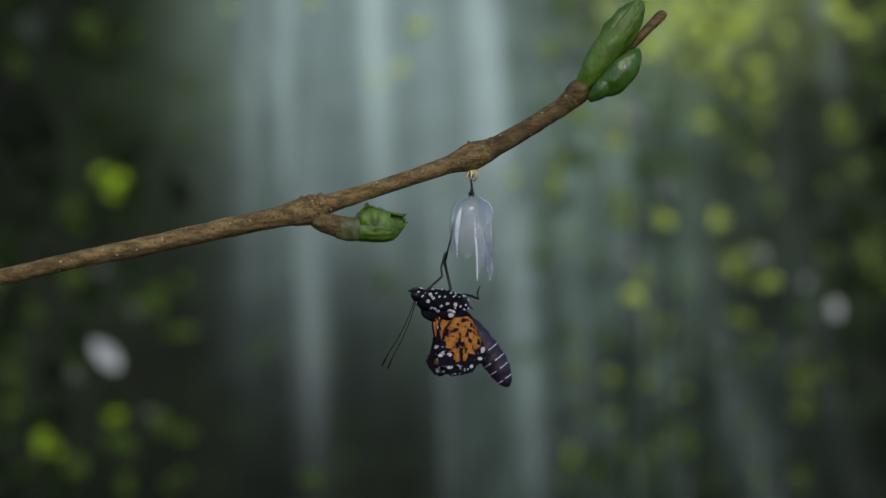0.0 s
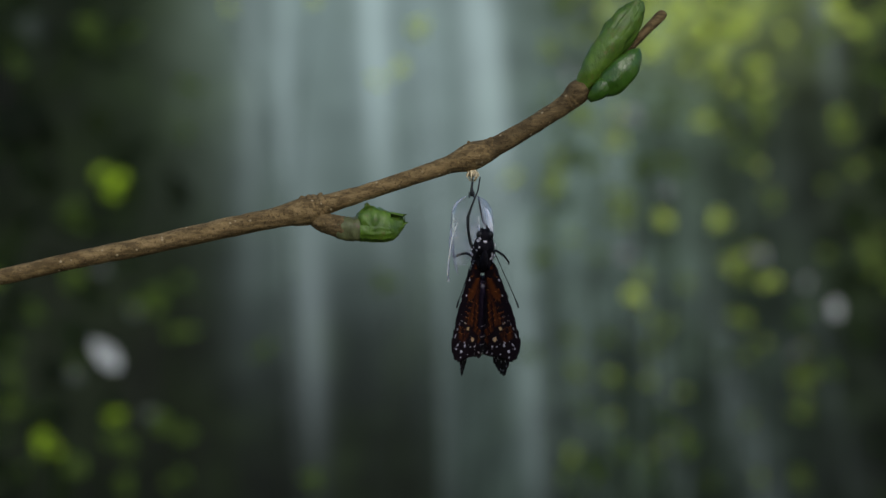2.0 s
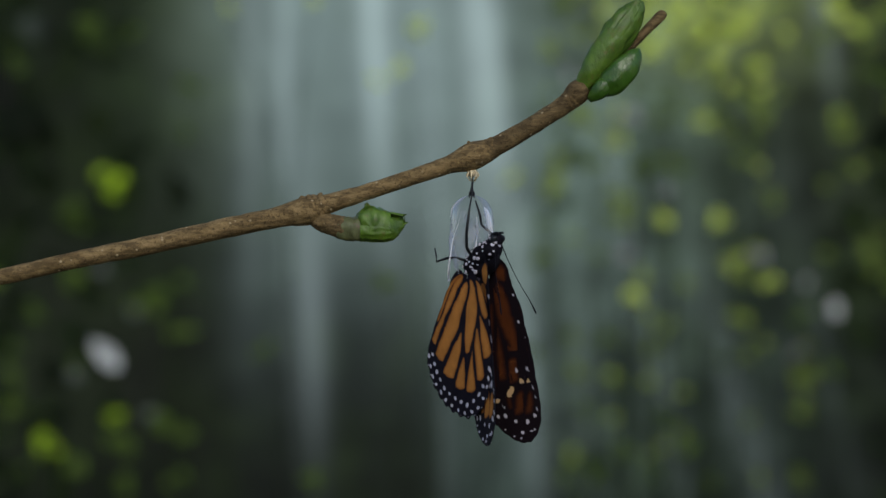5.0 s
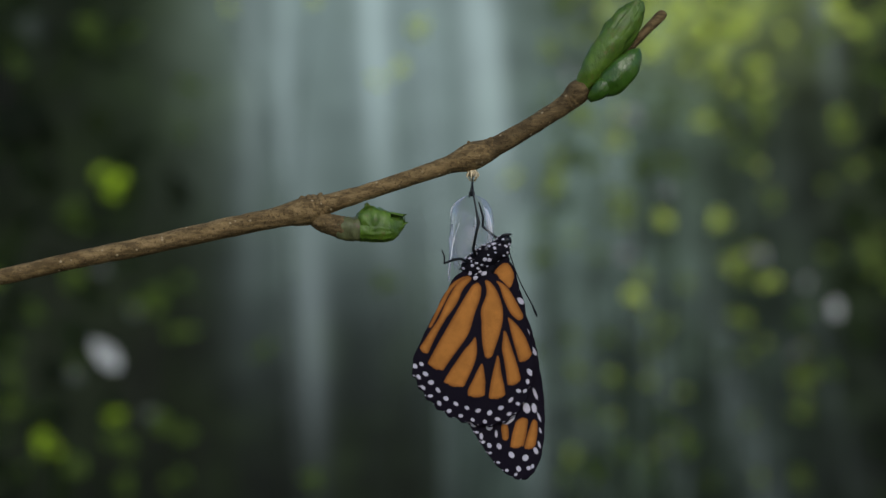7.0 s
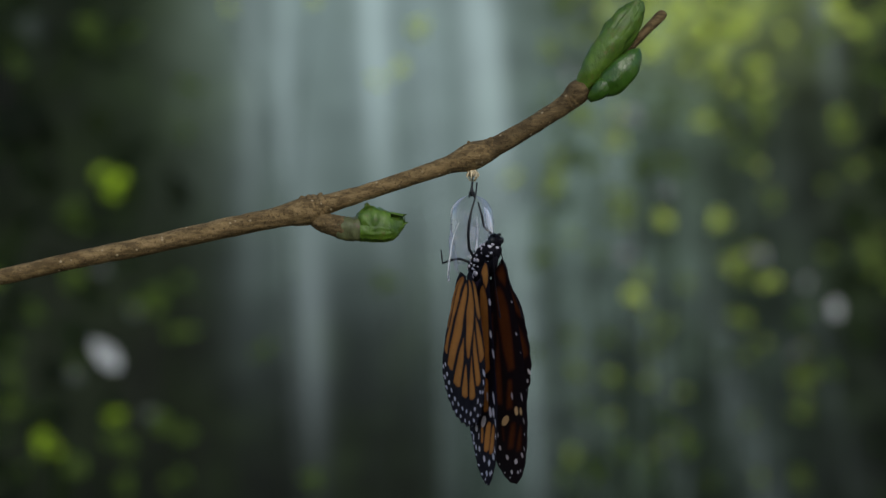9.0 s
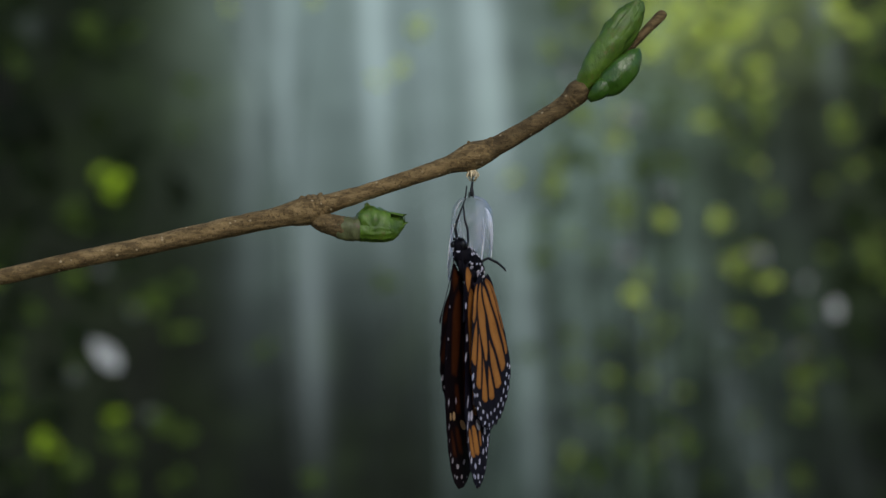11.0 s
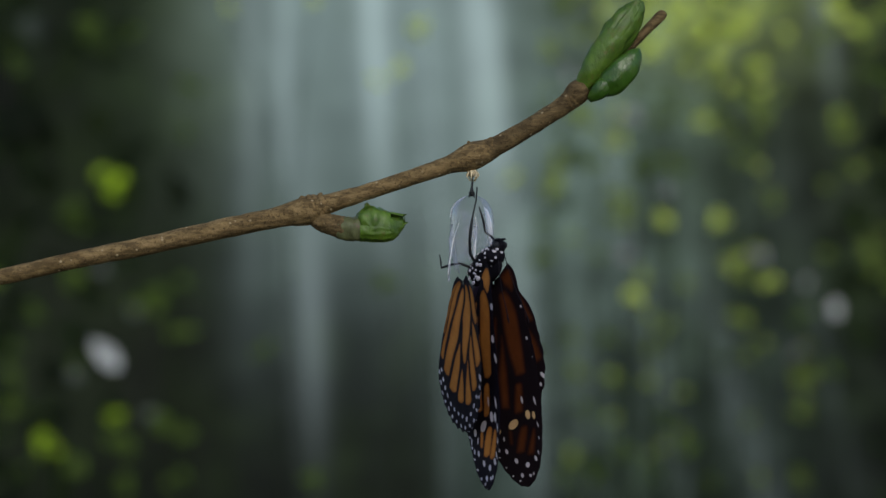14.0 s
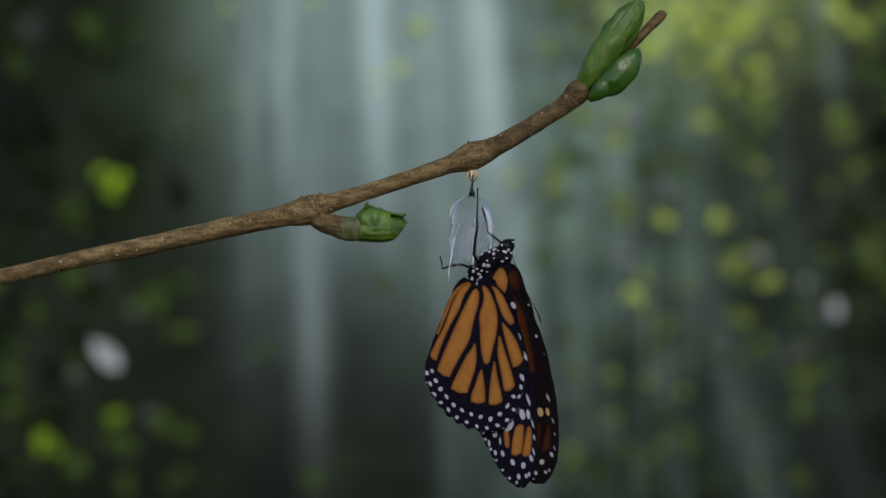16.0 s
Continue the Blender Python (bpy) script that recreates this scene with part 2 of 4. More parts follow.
def thing(name, place, label, category, group="", kind=""):
    ob = new(name)
    ob.location = place
    ob.empty_display_size = 0.005
    return tagged(ob, label, category, group, kind)


def spline(points, steps):
    """Smooth interpolation through tuples of numbers."""
    p = [np.array(q, float) for q in points]
    p = [2 * p[0] - p[1]] + p + [2 * p[-1] - p[-2]]
    out = []
    for a, b, c, d in zip(p, p[1:], p[2:], p[3:]):
        for i in range(steps):
            t = i / steps
            out.append(0.5 * (2 * b + (c - a) * t + (2 * a - 5 * b + 4 * c - d) * t * t + (3 * b - a - 3 * c + d) * t ** 3))
    out.append(p[-2])
    return out


def tube(bm, path, sides=12, wobble=0.0, flat=1.0, mat=0, seed=0.0, size=1.0):
    """A tube along rows (x, y, z, radius) in units, closed at both ends."""
    pts = [Vector(p[:3]) for p in path]
    rings = []
    for i, p in enumerate(pts):
        d = (pts[min(i + 1, len(pts) - 1)] - pts[max(i - 1, 0)]).normalized()
        s = d.cross(Vector((0, 1, 0)))
        s = s.normalized() if s.length > 1e-4 else Vector((1, 0, 0))
        w = d.cross(s).normalized()
        ring = []
        for j in range(sides):
            a = math.tau * j / sides
            q = s * math.cos(a) + w * (math.sin(a) * flat)
            r = path[i][3]
            r *= 1 + wobble * noise.noise(Vector((p.x * 0.06 + seed, p.z * 0.06 + q.x * 1.6, q.z * 1.6 + q.y * 1.6)))
            ring.append(bm.verts.new((p + q * r) * size))
        rings.append(ring)
    for r0, r1 in zip(rings, rings[1:]):
        for j in range(sides):
            f = bm.faces.new((r0[j], r0[(j + 1) % sides], r1[(j + 1) % sides], r1[j]))
            f.material_index = mat
    for ring in (rings[0][::-1], rings[-1]):
        bm.faces.new(ring).material_index = mat
    return rings


def ball(bm, centre, radii, turn=None, n=16, mat=0, wobble=0.0):
    """An uneven ellipsoid, in units."""
    m = (turn or Matrix()).to_4x4()
    geo = bmesh.ops.create_uvsphere(bm, u_segments=n, v_segments=max(6, n * 2 // 3), radius=1.0)
    for v in geo["verts"]:
        q = v.co * (1 + wobble * noise.noise(v.co * 3.1 + Vector(centre)))
        v.co = (m @ Vector((q.x * radii[0], q.y * radii[1], q.z * radii[2])) + Vector(centre)) * U
        for f in v.link_faces:
            f.material_index = mat


# ---- setting ----
def build_setting():
    bm = bmesh.new()
    bmesh.ops.create_grid(bm, x_segments=40, y_segments=40, size=1.0)
    for v in bm.verts:
        v.co = Vector((v.co.x * 600, v.co.y * 600, 0))
    tagged(part("ground", bm, ground_material()), "dark leafy forest floor", "ground", kind="structure")
    far = 9.0
    half = (far + DIST) * math.tan(radians(VIEW / 2))
    bm = bmesh.new()
    n = 48
    rows = []
    for i in range(n + 1):
        x = -2.6 + 5.2 * i / n
        rows.append([bm.verts.new((x, -0.12 * x * x, z)) for z in (-EYE_Z / half, -0.5, 0.0, 0.5, 1.4)])
    for a, b in zip(rows, rows[1:]):
        for j in range(4):
            bm.faces.new((a[j], b[j], b[j + 1], a[j + 1]))
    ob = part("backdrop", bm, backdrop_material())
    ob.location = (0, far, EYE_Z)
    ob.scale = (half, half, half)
    tagged(ob, "self-lit distant misty forest with painted light shafts", "backdrop", kind="structure")


# ---- foliage in the distance ----
def leaf_into(bm, centre, length, width, turn, cup=0.18):
    """One pointed, cupped leaf of twelve faces."""
    cols = []
    for i in range(5):
        t = i / 4
        w = width * 0.5 * math.sin(math.pi * (0.06 + 0.9 * t) ** 0.8)
        y = (t - 0.5) * length
        cols.append([bm.verts.new(centre + turn @ Vector((s * w, y, cup * w * abs(s) + 0.1 * length * (t - 0.5) ** 2))) for s in (-1, 0, 1)])
    for a, b in zip(cols, cols[1:]):
        for j in range(2):
            bm.faces.new((a[j], a[j + 1], b[j + 1], b[j]))


def random_turn(rng, lean=0.6):
    """Leaves that face roughly upwards and towards the clearing."""
    n = Vector((rng.uniform(-lean, lean), -0.75 + rng.uniform(-lean, lean), 0.65 + rng.uniform(-lean, lean))).normalized()
    return n.to_track_quat("Z", "Y").to_matrix() @ Matrix.Rotation(rng.uniform(0, math.tau), 3, "Z")


def sapling(u, v, depth, size, leaves, material, rng, label, tilt=None):
    """A thin young stem rooted in the ground, with a spray of leaves at its end."""
    k = (depth + DIST) / DIST
    c = Vector(((u - 784) * U * k, depth, EYE_Z + (441 - v) * U * k))
    foot = Vector((c.x + rng.uniform(-0.15, 0.15), c.y + rng.uniform(0.1, 0.4), 0))
    top = thing("sapling", foot, label, "sapling", "saplings in the forest behind")
    c -= foot
    stalk = bmesh.new()
    tube(stalk, spline([(0, 0, -0.03, 0.003), (c.x * 0.1, c.y * 0.2, c.z * 0.45, 0.0022), (c.x * 0.5, c.y * 0.6, c.z * 0.85, 0.0014), (*c, 0.0008)], 4), 5)
    part("stem", stalk, FAR_DARK, top)
    for _ in range(leaves):
        bm = bmesh.new()
        if tilt is not None:
            leaf_into(bm, c + Vector((0, -0.01 * size, 0)), size, size * 0.38, Matrix.Rotation(radians(tilt), 3, "Y") @ Vector((0, -0.8, 0.6)).to_track_quat("Z", "Y").to_matrix())
        else:
            q = c + Vector((rng.gauss(0, 0.2), rng.gauss(0, 0.2), rng.gauss(0, 0.24))) * size
            leaf_into(bm, q, size * rng.uniform(0.45, 0.75), size * rng.uniform(0.35, 0.6), random_turn(rng, 0.16))
        part("leaf", bm, material, top)


def build_foliage():
    rng = random.Random(4)
    lists = ((FAR_GREEN, "thin sapling with bright green leaves painted sunlit", 6, [(195, 322, 62), (205, 741, 46), (85, 775, 46)]),
             (FAR_BRIGHT, "thin sapling with bright yellow-green leaves painted sunlit", 6,
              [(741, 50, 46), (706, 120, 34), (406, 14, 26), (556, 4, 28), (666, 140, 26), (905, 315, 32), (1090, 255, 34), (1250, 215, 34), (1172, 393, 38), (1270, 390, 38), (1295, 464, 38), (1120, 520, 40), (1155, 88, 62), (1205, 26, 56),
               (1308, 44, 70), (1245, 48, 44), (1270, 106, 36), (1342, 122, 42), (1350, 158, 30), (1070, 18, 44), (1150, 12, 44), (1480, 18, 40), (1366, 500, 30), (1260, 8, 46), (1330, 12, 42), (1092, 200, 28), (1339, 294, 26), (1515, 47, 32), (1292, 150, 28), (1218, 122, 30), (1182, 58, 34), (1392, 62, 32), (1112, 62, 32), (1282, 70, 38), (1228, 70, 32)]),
             (FAR_DIM, "thin sapling with dull green leaves painted shaded", 5,
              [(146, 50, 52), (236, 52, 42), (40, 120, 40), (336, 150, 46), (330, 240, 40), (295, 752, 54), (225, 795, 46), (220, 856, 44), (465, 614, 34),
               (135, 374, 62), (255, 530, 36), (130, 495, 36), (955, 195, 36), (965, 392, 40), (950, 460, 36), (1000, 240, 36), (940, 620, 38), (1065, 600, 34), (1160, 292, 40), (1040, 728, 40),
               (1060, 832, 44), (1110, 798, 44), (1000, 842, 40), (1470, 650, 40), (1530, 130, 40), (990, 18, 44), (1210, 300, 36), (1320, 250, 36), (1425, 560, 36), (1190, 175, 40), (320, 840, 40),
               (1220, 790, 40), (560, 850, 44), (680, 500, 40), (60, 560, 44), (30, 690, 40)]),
             (FAR_PALE, "thin sapling with leaves painted as pale light spots", 6,
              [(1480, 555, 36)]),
             (FAR_MUTED, "thin sapling with leaves painted as dim light spots", 4, [(1345, 455, 36), (1115, 455, 44), (1002, 125, 32), (1118, 208, 40), (1178, 340, 30), (1430, 500, 30)]),
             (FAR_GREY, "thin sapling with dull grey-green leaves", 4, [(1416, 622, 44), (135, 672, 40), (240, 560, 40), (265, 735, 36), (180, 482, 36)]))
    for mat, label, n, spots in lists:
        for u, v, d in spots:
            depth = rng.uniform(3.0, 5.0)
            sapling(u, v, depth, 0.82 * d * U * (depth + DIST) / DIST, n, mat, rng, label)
    sapling(188, 628, 3.4, 92 * U * 7.5, 1, FAR_PALE, rng, "thin sapling with one large pale leaf", -52)
    # small leaves of the tree crowns behind
    for u0, u1, v0, v1, count, seed in ((960, 1600, -20, 520, 130, 7), (-40, 340, 470, 900, 26, 8), (1000, 1450, 560, 900, 40, 9)):
        r = random.Random(seed)
        bm = bmesh.new()
        for _ in range(count):
            depth = r.uniform(4.5, 7.0)
            k = (depth + DIST) / DIST
            u, v = r.uniform(u0, u1), v0 + (v1 - v0) * r.random() ** 1.3
            leaf_into(bm, Vector(((u - 784) * U * k, depth, EYE_Z + (441 - v) * U * k)), r.uniform(0.035, 0.085), r.uniform(0.03, 0.06), random_turn(r, 0.4))
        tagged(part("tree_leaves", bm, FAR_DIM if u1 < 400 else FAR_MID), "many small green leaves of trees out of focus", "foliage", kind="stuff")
    # undergrowth on both sides, its shade put into the dark green
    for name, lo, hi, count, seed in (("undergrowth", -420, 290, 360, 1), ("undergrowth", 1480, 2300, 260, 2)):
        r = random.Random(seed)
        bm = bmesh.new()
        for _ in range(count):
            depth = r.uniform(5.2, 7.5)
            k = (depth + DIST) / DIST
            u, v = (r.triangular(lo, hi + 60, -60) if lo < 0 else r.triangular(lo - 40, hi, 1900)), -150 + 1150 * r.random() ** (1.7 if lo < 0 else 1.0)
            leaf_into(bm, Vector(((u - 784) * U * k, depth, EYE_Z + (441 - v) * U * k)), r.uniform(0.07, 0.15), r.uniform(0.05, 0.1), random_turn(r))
        tagged(part(name, bm, FAR_DARK), "out-of-focus shrubs with shade painted into their dark green", "foliage", kind="stuff")


# ---- the twig ----
def build_twig():
    twig = thing("twig", at(545, 372), "brown woody twig with opening green leaf buds", "twig")
    o = at(545, 372)

    def local(u, v, y=0.0):
        return ((u - 545), y, (372 - v))

    bm = bmesh.new()
    rows = [(-2600, 1250, 60), (-2550, 900, 40), (-2200, 760, 30), (-1400, 700, 20), (-700, 630, 15), (-250, 546, 13), (0, 491, 14.5), (130, 461, 15), (250, 437, 16.5),
            (400, 404, 17.5), (490, 385, 18.5), (520, 378, 22.5), (545, 373, 26), (560, 367, 22), (585, 359.5, 17), (640, 343, 14.5), (720, 317, 14), (790, 293.5, 16),
            (825, 281, 23), (843, 274, 24), (862, 267, 20.5), (882, 257, 18), (930, 229.5, 16.5), (980, 198.5, 16.5), (1005, 181, 17.5), (1022, 164, 22), (1036, 154, 18)]
    path = spline([(*local(u, v), r) for u, v, r in rows], 8)
    joint = 8 * (len(rows) - 7)
    tube(bm, path[:joint + 1], 26, 0.07, size=U)
    part("stem", bm, BARK, twig)
    bm = bmesh.new()
    tube(bm, [(x, y, z, r * 0.985) for x, y, z, r in path[joint - 2:]], 26, 0.07, size=U)
    part("young_stem", bm, BARK_DARK, twig, "darker young wood with pale specks")
    # stem goes down into the ground out of view
    bm = bmesh.new()
    foot = (EYE_Z / U) + 372 - 441
    tube(bm, spline([(*local(-2600, 1250), 60), (*local(-2640, 2600), 80), (*local(-2620, 5600), 105), (local(-2600, 0)[0], 0, -foot - 250, 140)], 6), 14, 0.08, size=U)
    part("lower_stem", bm, BARK, twig)
    # growth rings and scars at the nodes
    for u, v, r, tilt in ((552, 369, 25.6, 20), (561, 366, 23.4, 20), (538, 374, 25.8, 18), (856, 269.5, 21.8, 24), (864, 265.5, 20.4, 26), (873, 261, 19.2, 27), (1006, 180, 18.0, 34), (1013, 174, 19.4, 36), (1020, 167, 21.0, 38), (848, 272, 23.6, 22), (572, 361, 21.0, 20)):
        bm = bmesh.new()
        n = 22
        c, s = math.cos(radians(tilt)), math.sin(radians(tilt))
        loop = []
        for i in range(n):
            a = math.tau * i / n
            w = noise.noise(Vector((u * 0.1, math.cos(a) * 1.5, math.sin(a) * 1.5))) * 5.0
            q = Vector((w, math.sin(a) * r, math.cos(a) * r))
            q = Vector((q.x * c - q.z * s, q.y, q.x * s + q.z * c)) + Vector(local(u, v))
            loop.append((q, Vector((-s * math.cos(a), math.sin(a), c * math.cos(a))), Vector((c, 0, s))))
        rings = []
        for q, out, along in loop:
            rings.append([bm.verts.new((q + out * dy + along * dx) * U) for dx, dy in ((-5.0, -2.6), (-1.6, -0.3), (1.6, -0.3), (5.0, -2.6))])
        for i in range(n):
            for j in range(3):
                bm.faces.new((rings[i][j], rings[(i + 1) % n][j], rings[(i + 1) % n][j + 1], rings[i][j + 1]))
        part("bark_ridge", bm, BARK, twig)
    for u0, v0, u1, v1, w in ((832, 257, 828, 250, 6.0), (538, 354, 531, 348, 8.0), (1030, 170, 1046, 176, 6.0)):
        bm = bmesh.new()
        tube(bm, spline([(*local(u0 + (u0 - u1) * 0.8, v0 + (v0 - v1) * 0.8), w * 1.3), (*local(u0, v0), w), (*local(u1, v1), w * 0.35)], 4), 9, 0.3, size=U)
        part("bud_scar", bm, BARK, twig)
    # the bare end of the twig
    bm = bmesh.new()
    tube(bm, spline([(*local(1028, 166, 8), 12), (*local(1070, 126, 10), 9), (*local(1115, 84, 10), 8), (*local(1150, 48, 8), 8.5), (*local(1170, 28, 8), 9.5), (*local(1177, 20, 8), 6)], 5), 12, 0.12, size=U)
    part("twig_end", bm, BARK_DARK, twig, "bare dark brown end of the twig")

    def scale_leaf(name, mat, path, width, depth, seed, label="", ribs=5, ruffle=0.06):
        """A fleshy folded leaf along a path of (u, v, y, breadth share)."""
        bm = bmesh.new()
        rows = spline([(*local(u, v, y), w) for u, v, y, w in path], 6)
        pts = [Vector(r[:3]) for r in rows]
        rings, sides = [], 24
        for i, p in enumerate(pts):
            d = (pts[min(i + 1, len(pts) - 1)] - pts[max(i - 1, 0)]).normalized()
            s = d.cross(Vector((0, 1, 0))).normalized()
            w = d.cross(s).normalized()
            ring = []
            for j in range(sides):
                a = math.tau * j / sides
                rib = 1 + 0.035 * math.cos(ribs * a * 2 + seed) + ruffle * noise.noise(Vector((i * 0.35 + seed, math.cos(a) * 2, math.sin(a) * 2)))
                r = max(rows[i][3], 0.02)
                ring.append(bm.verts.new((p + (s * math.cos(a) * width + w * math.sin(a) * depth) * r * rib) * U))
            rings.append(ring)
        for r0, r1 in zip(rings, rings[1:]):
            for j in range(sides):
                bm.faces.new((r0[j], r0[(j + 1) % sides], r1[(j + 1) % sides], r1[j]))
        bm.faces.new(rings[0][::-1])
        bm.faces.new(rings[-1])
        return part(name, bm, mat, twig, label)

    def sheath(name, mat, path, start, turn, seed, label="", jag=10.0, sides=30):
        """A thin leaf rolled part of the way round its stalk, with a torn far edge. path: (u, v, y, radius)."""
        bm = bmesh.new()
        rows = spline([(*local(u, v, y), r) for u, v, y, r in path], 6)
        pts = [Vector(r[:3]) for r in rows]
        skins = []
        for inner in (0.0, 1.6):
            grid = []
            for i, p in enumerate(pts):
                d = (pts[min(i + 1, len(pts) - 1)] - pts[max(i - 1, 0)]).normalized()
                s = d.cross(Vector((0, 1, 0))).normalized()
                w = d.cross(s).normalized()
                line = []
                for j in range(sides + 1):
                    a = radians(start + turn * j / sides)
                    q = s * math.cos(a) + w * math.sin(a)
                    n1 = noise.noise(Vector((j * 0.42 + seed, seed, 0.3))) + 0.5 * noise.noise(Vector((j * 1.3, seed, 2.3)))
                    fold = 1 + 0.09 * noise.noise(Vector((i * 0.22, j * 0.3 + seed, 1.1))) + 0.03 * math.sin(j * 1.1 + seed)
                    t = i / (len(pts) - 1)
                    line.append(bm.verts.new((p + q * (rows[i][3] * fold - inner) + d * (jag * n1 * t ** 3)) * U))
                grid.append(line)
            skins.append(grid)
        A, B = skins
        n, m = len(pts) - 1, sides
        for i in range(n):
            for j in range(m):
                bm.faces.new((A[i][j], A[i][j + 1], A[i + 1][j + 1], A[i + 1][j]))
                bm.faces.new((B[i][j], B[i + 1][j], B[i + 1][j + 1], B[i][j + 1]))
        rim = [(i, 0) for i in range(n)] + [(n, j) for j in range(m)] + [(i, m) for i in range(n, 0, -1)] + [(0, j) for j in range(m, 0, -1)]
        for (i, j), (k, l) in zip(rim, rim[1:] + rim[:1]):
            bm.faces.new((A[i][j], B[i][j], B[k][l], A[k][l]))
        return part(name, bm, mat, twig, label)

    # side bud
    scale_leaf("bud_base", BARK_DARK, [(556, 384, 0, 0.75), (568, 391, 0, 0.88), (580, 396, 0, 0.9), (594, 400, 0, 0.94), (606, 403, 0, 1.0), (612, 404, 0, 0.9)], 20, 19, 1.0, "dark brown ringed bud base", 3, 0.1)
    scale_leaf("bud_scale", BUD_PALE, [(598, 403, 0, 0.94), (612, 405, 0, 1.04), (630, 406, 0, 1.06), (648, 406, 0, 1.06), (660, 407, 0, 0.8)], 20.5, 18.5, 2.0, "pale green bud scale", 2, 0.12)
    scale_leaf("bud_leaf", BUD_GREEN, [(628, 407, 0, 0.8), (640, 406, -1, 1.0), (654, 398, -1, 1.36), (670, 398, -1, 1.36), (690, 403, -1, 1.12), (702, 400, 0, 0.7), (714, 396, 0, 0.3)], 22, 18, 3.0, "fresh green unfolding leaf", 2, 0.2)
    sheath("bud_leaf", BUD_GREEN, [(660, 400, 0, 23), (657, 388, 0, 21), (652, 375, 1, 12), (648, 361, 2, 3)], 10, 200, 11.0, "", 4)
    sheath("bud_leaf", BUD_GREEN, [(652, 404, -4, 21), (676, 400, -5, 24), (698, 394, -4, 18), (716, 389, -2, 8)], 190, 190, 17.0, "", 8)
    sheath("bud_leaf", BUD_GREEN, [(640, 408, -4, 20), (664, 409, -6, 20), (686, 409, -5, 18), (702, 408, -3, 9)], 60, 170, 5.0, "", 6)
    # end bud: a long folded pair of leaves and a round glossy one
    scale_leaf("bud_leaf", BUD_GREEN, [(1029, 156, -6, 0.5), (1049, 124, -12, 0.86), (1074, 86, -14, 1.0), (1102, 46, -12, 1.0), (1120, 24, -8, 0.82), (1130, 10, -6, 0.5), (1134, 2, -4, 0.2)], 25, 17, 7.0, "long folded green leaf", 6, 0.22)
    scale_leaf("bud_leaf", BUD_GREEN, [(1060, 130, -2, 0.4), (1092, 86, -2, 1.0), (1118, 50, -2, 1.0), (1128, 24, -2, 0.7), (1132, 10, -2, 0.3)], 15, 14, 8.0, "", 6, 0.3)
    sheath("bud_leaf", BUD_GREEN, [(1042, 136, -8, 14), (1069, 94, -10, 20), (1099, 50, -10, 20), (1120, 20, -8, 14), (1131, 6, -6, 8)], 20, 200, 13.0, "", 12)
    scale_leaf("bud_leaf", BUD_DEEP, [(1056, 168, -10, 0.3), (1078, 150, -16, 0.95), (1102, 126, -18, 1.0), (1122, 100, -14, 0.6), (1130, 88, -10, 0.1)], 25, 18, 9.0, "round glossy green leaf", 3, 0.12)
    scale_leaf("bud_leaf", BUD_DEEP, [(1042, 178, -14, 0.4), (1058, 164, -22, 1.0), (1070, 150, -22, 0.9), (1078, 138, -18, 0.15)], 15, 11, 10.0, "", 3, 0.12)


# ---- the empty chrysalis ----
STALK = (835, 345)


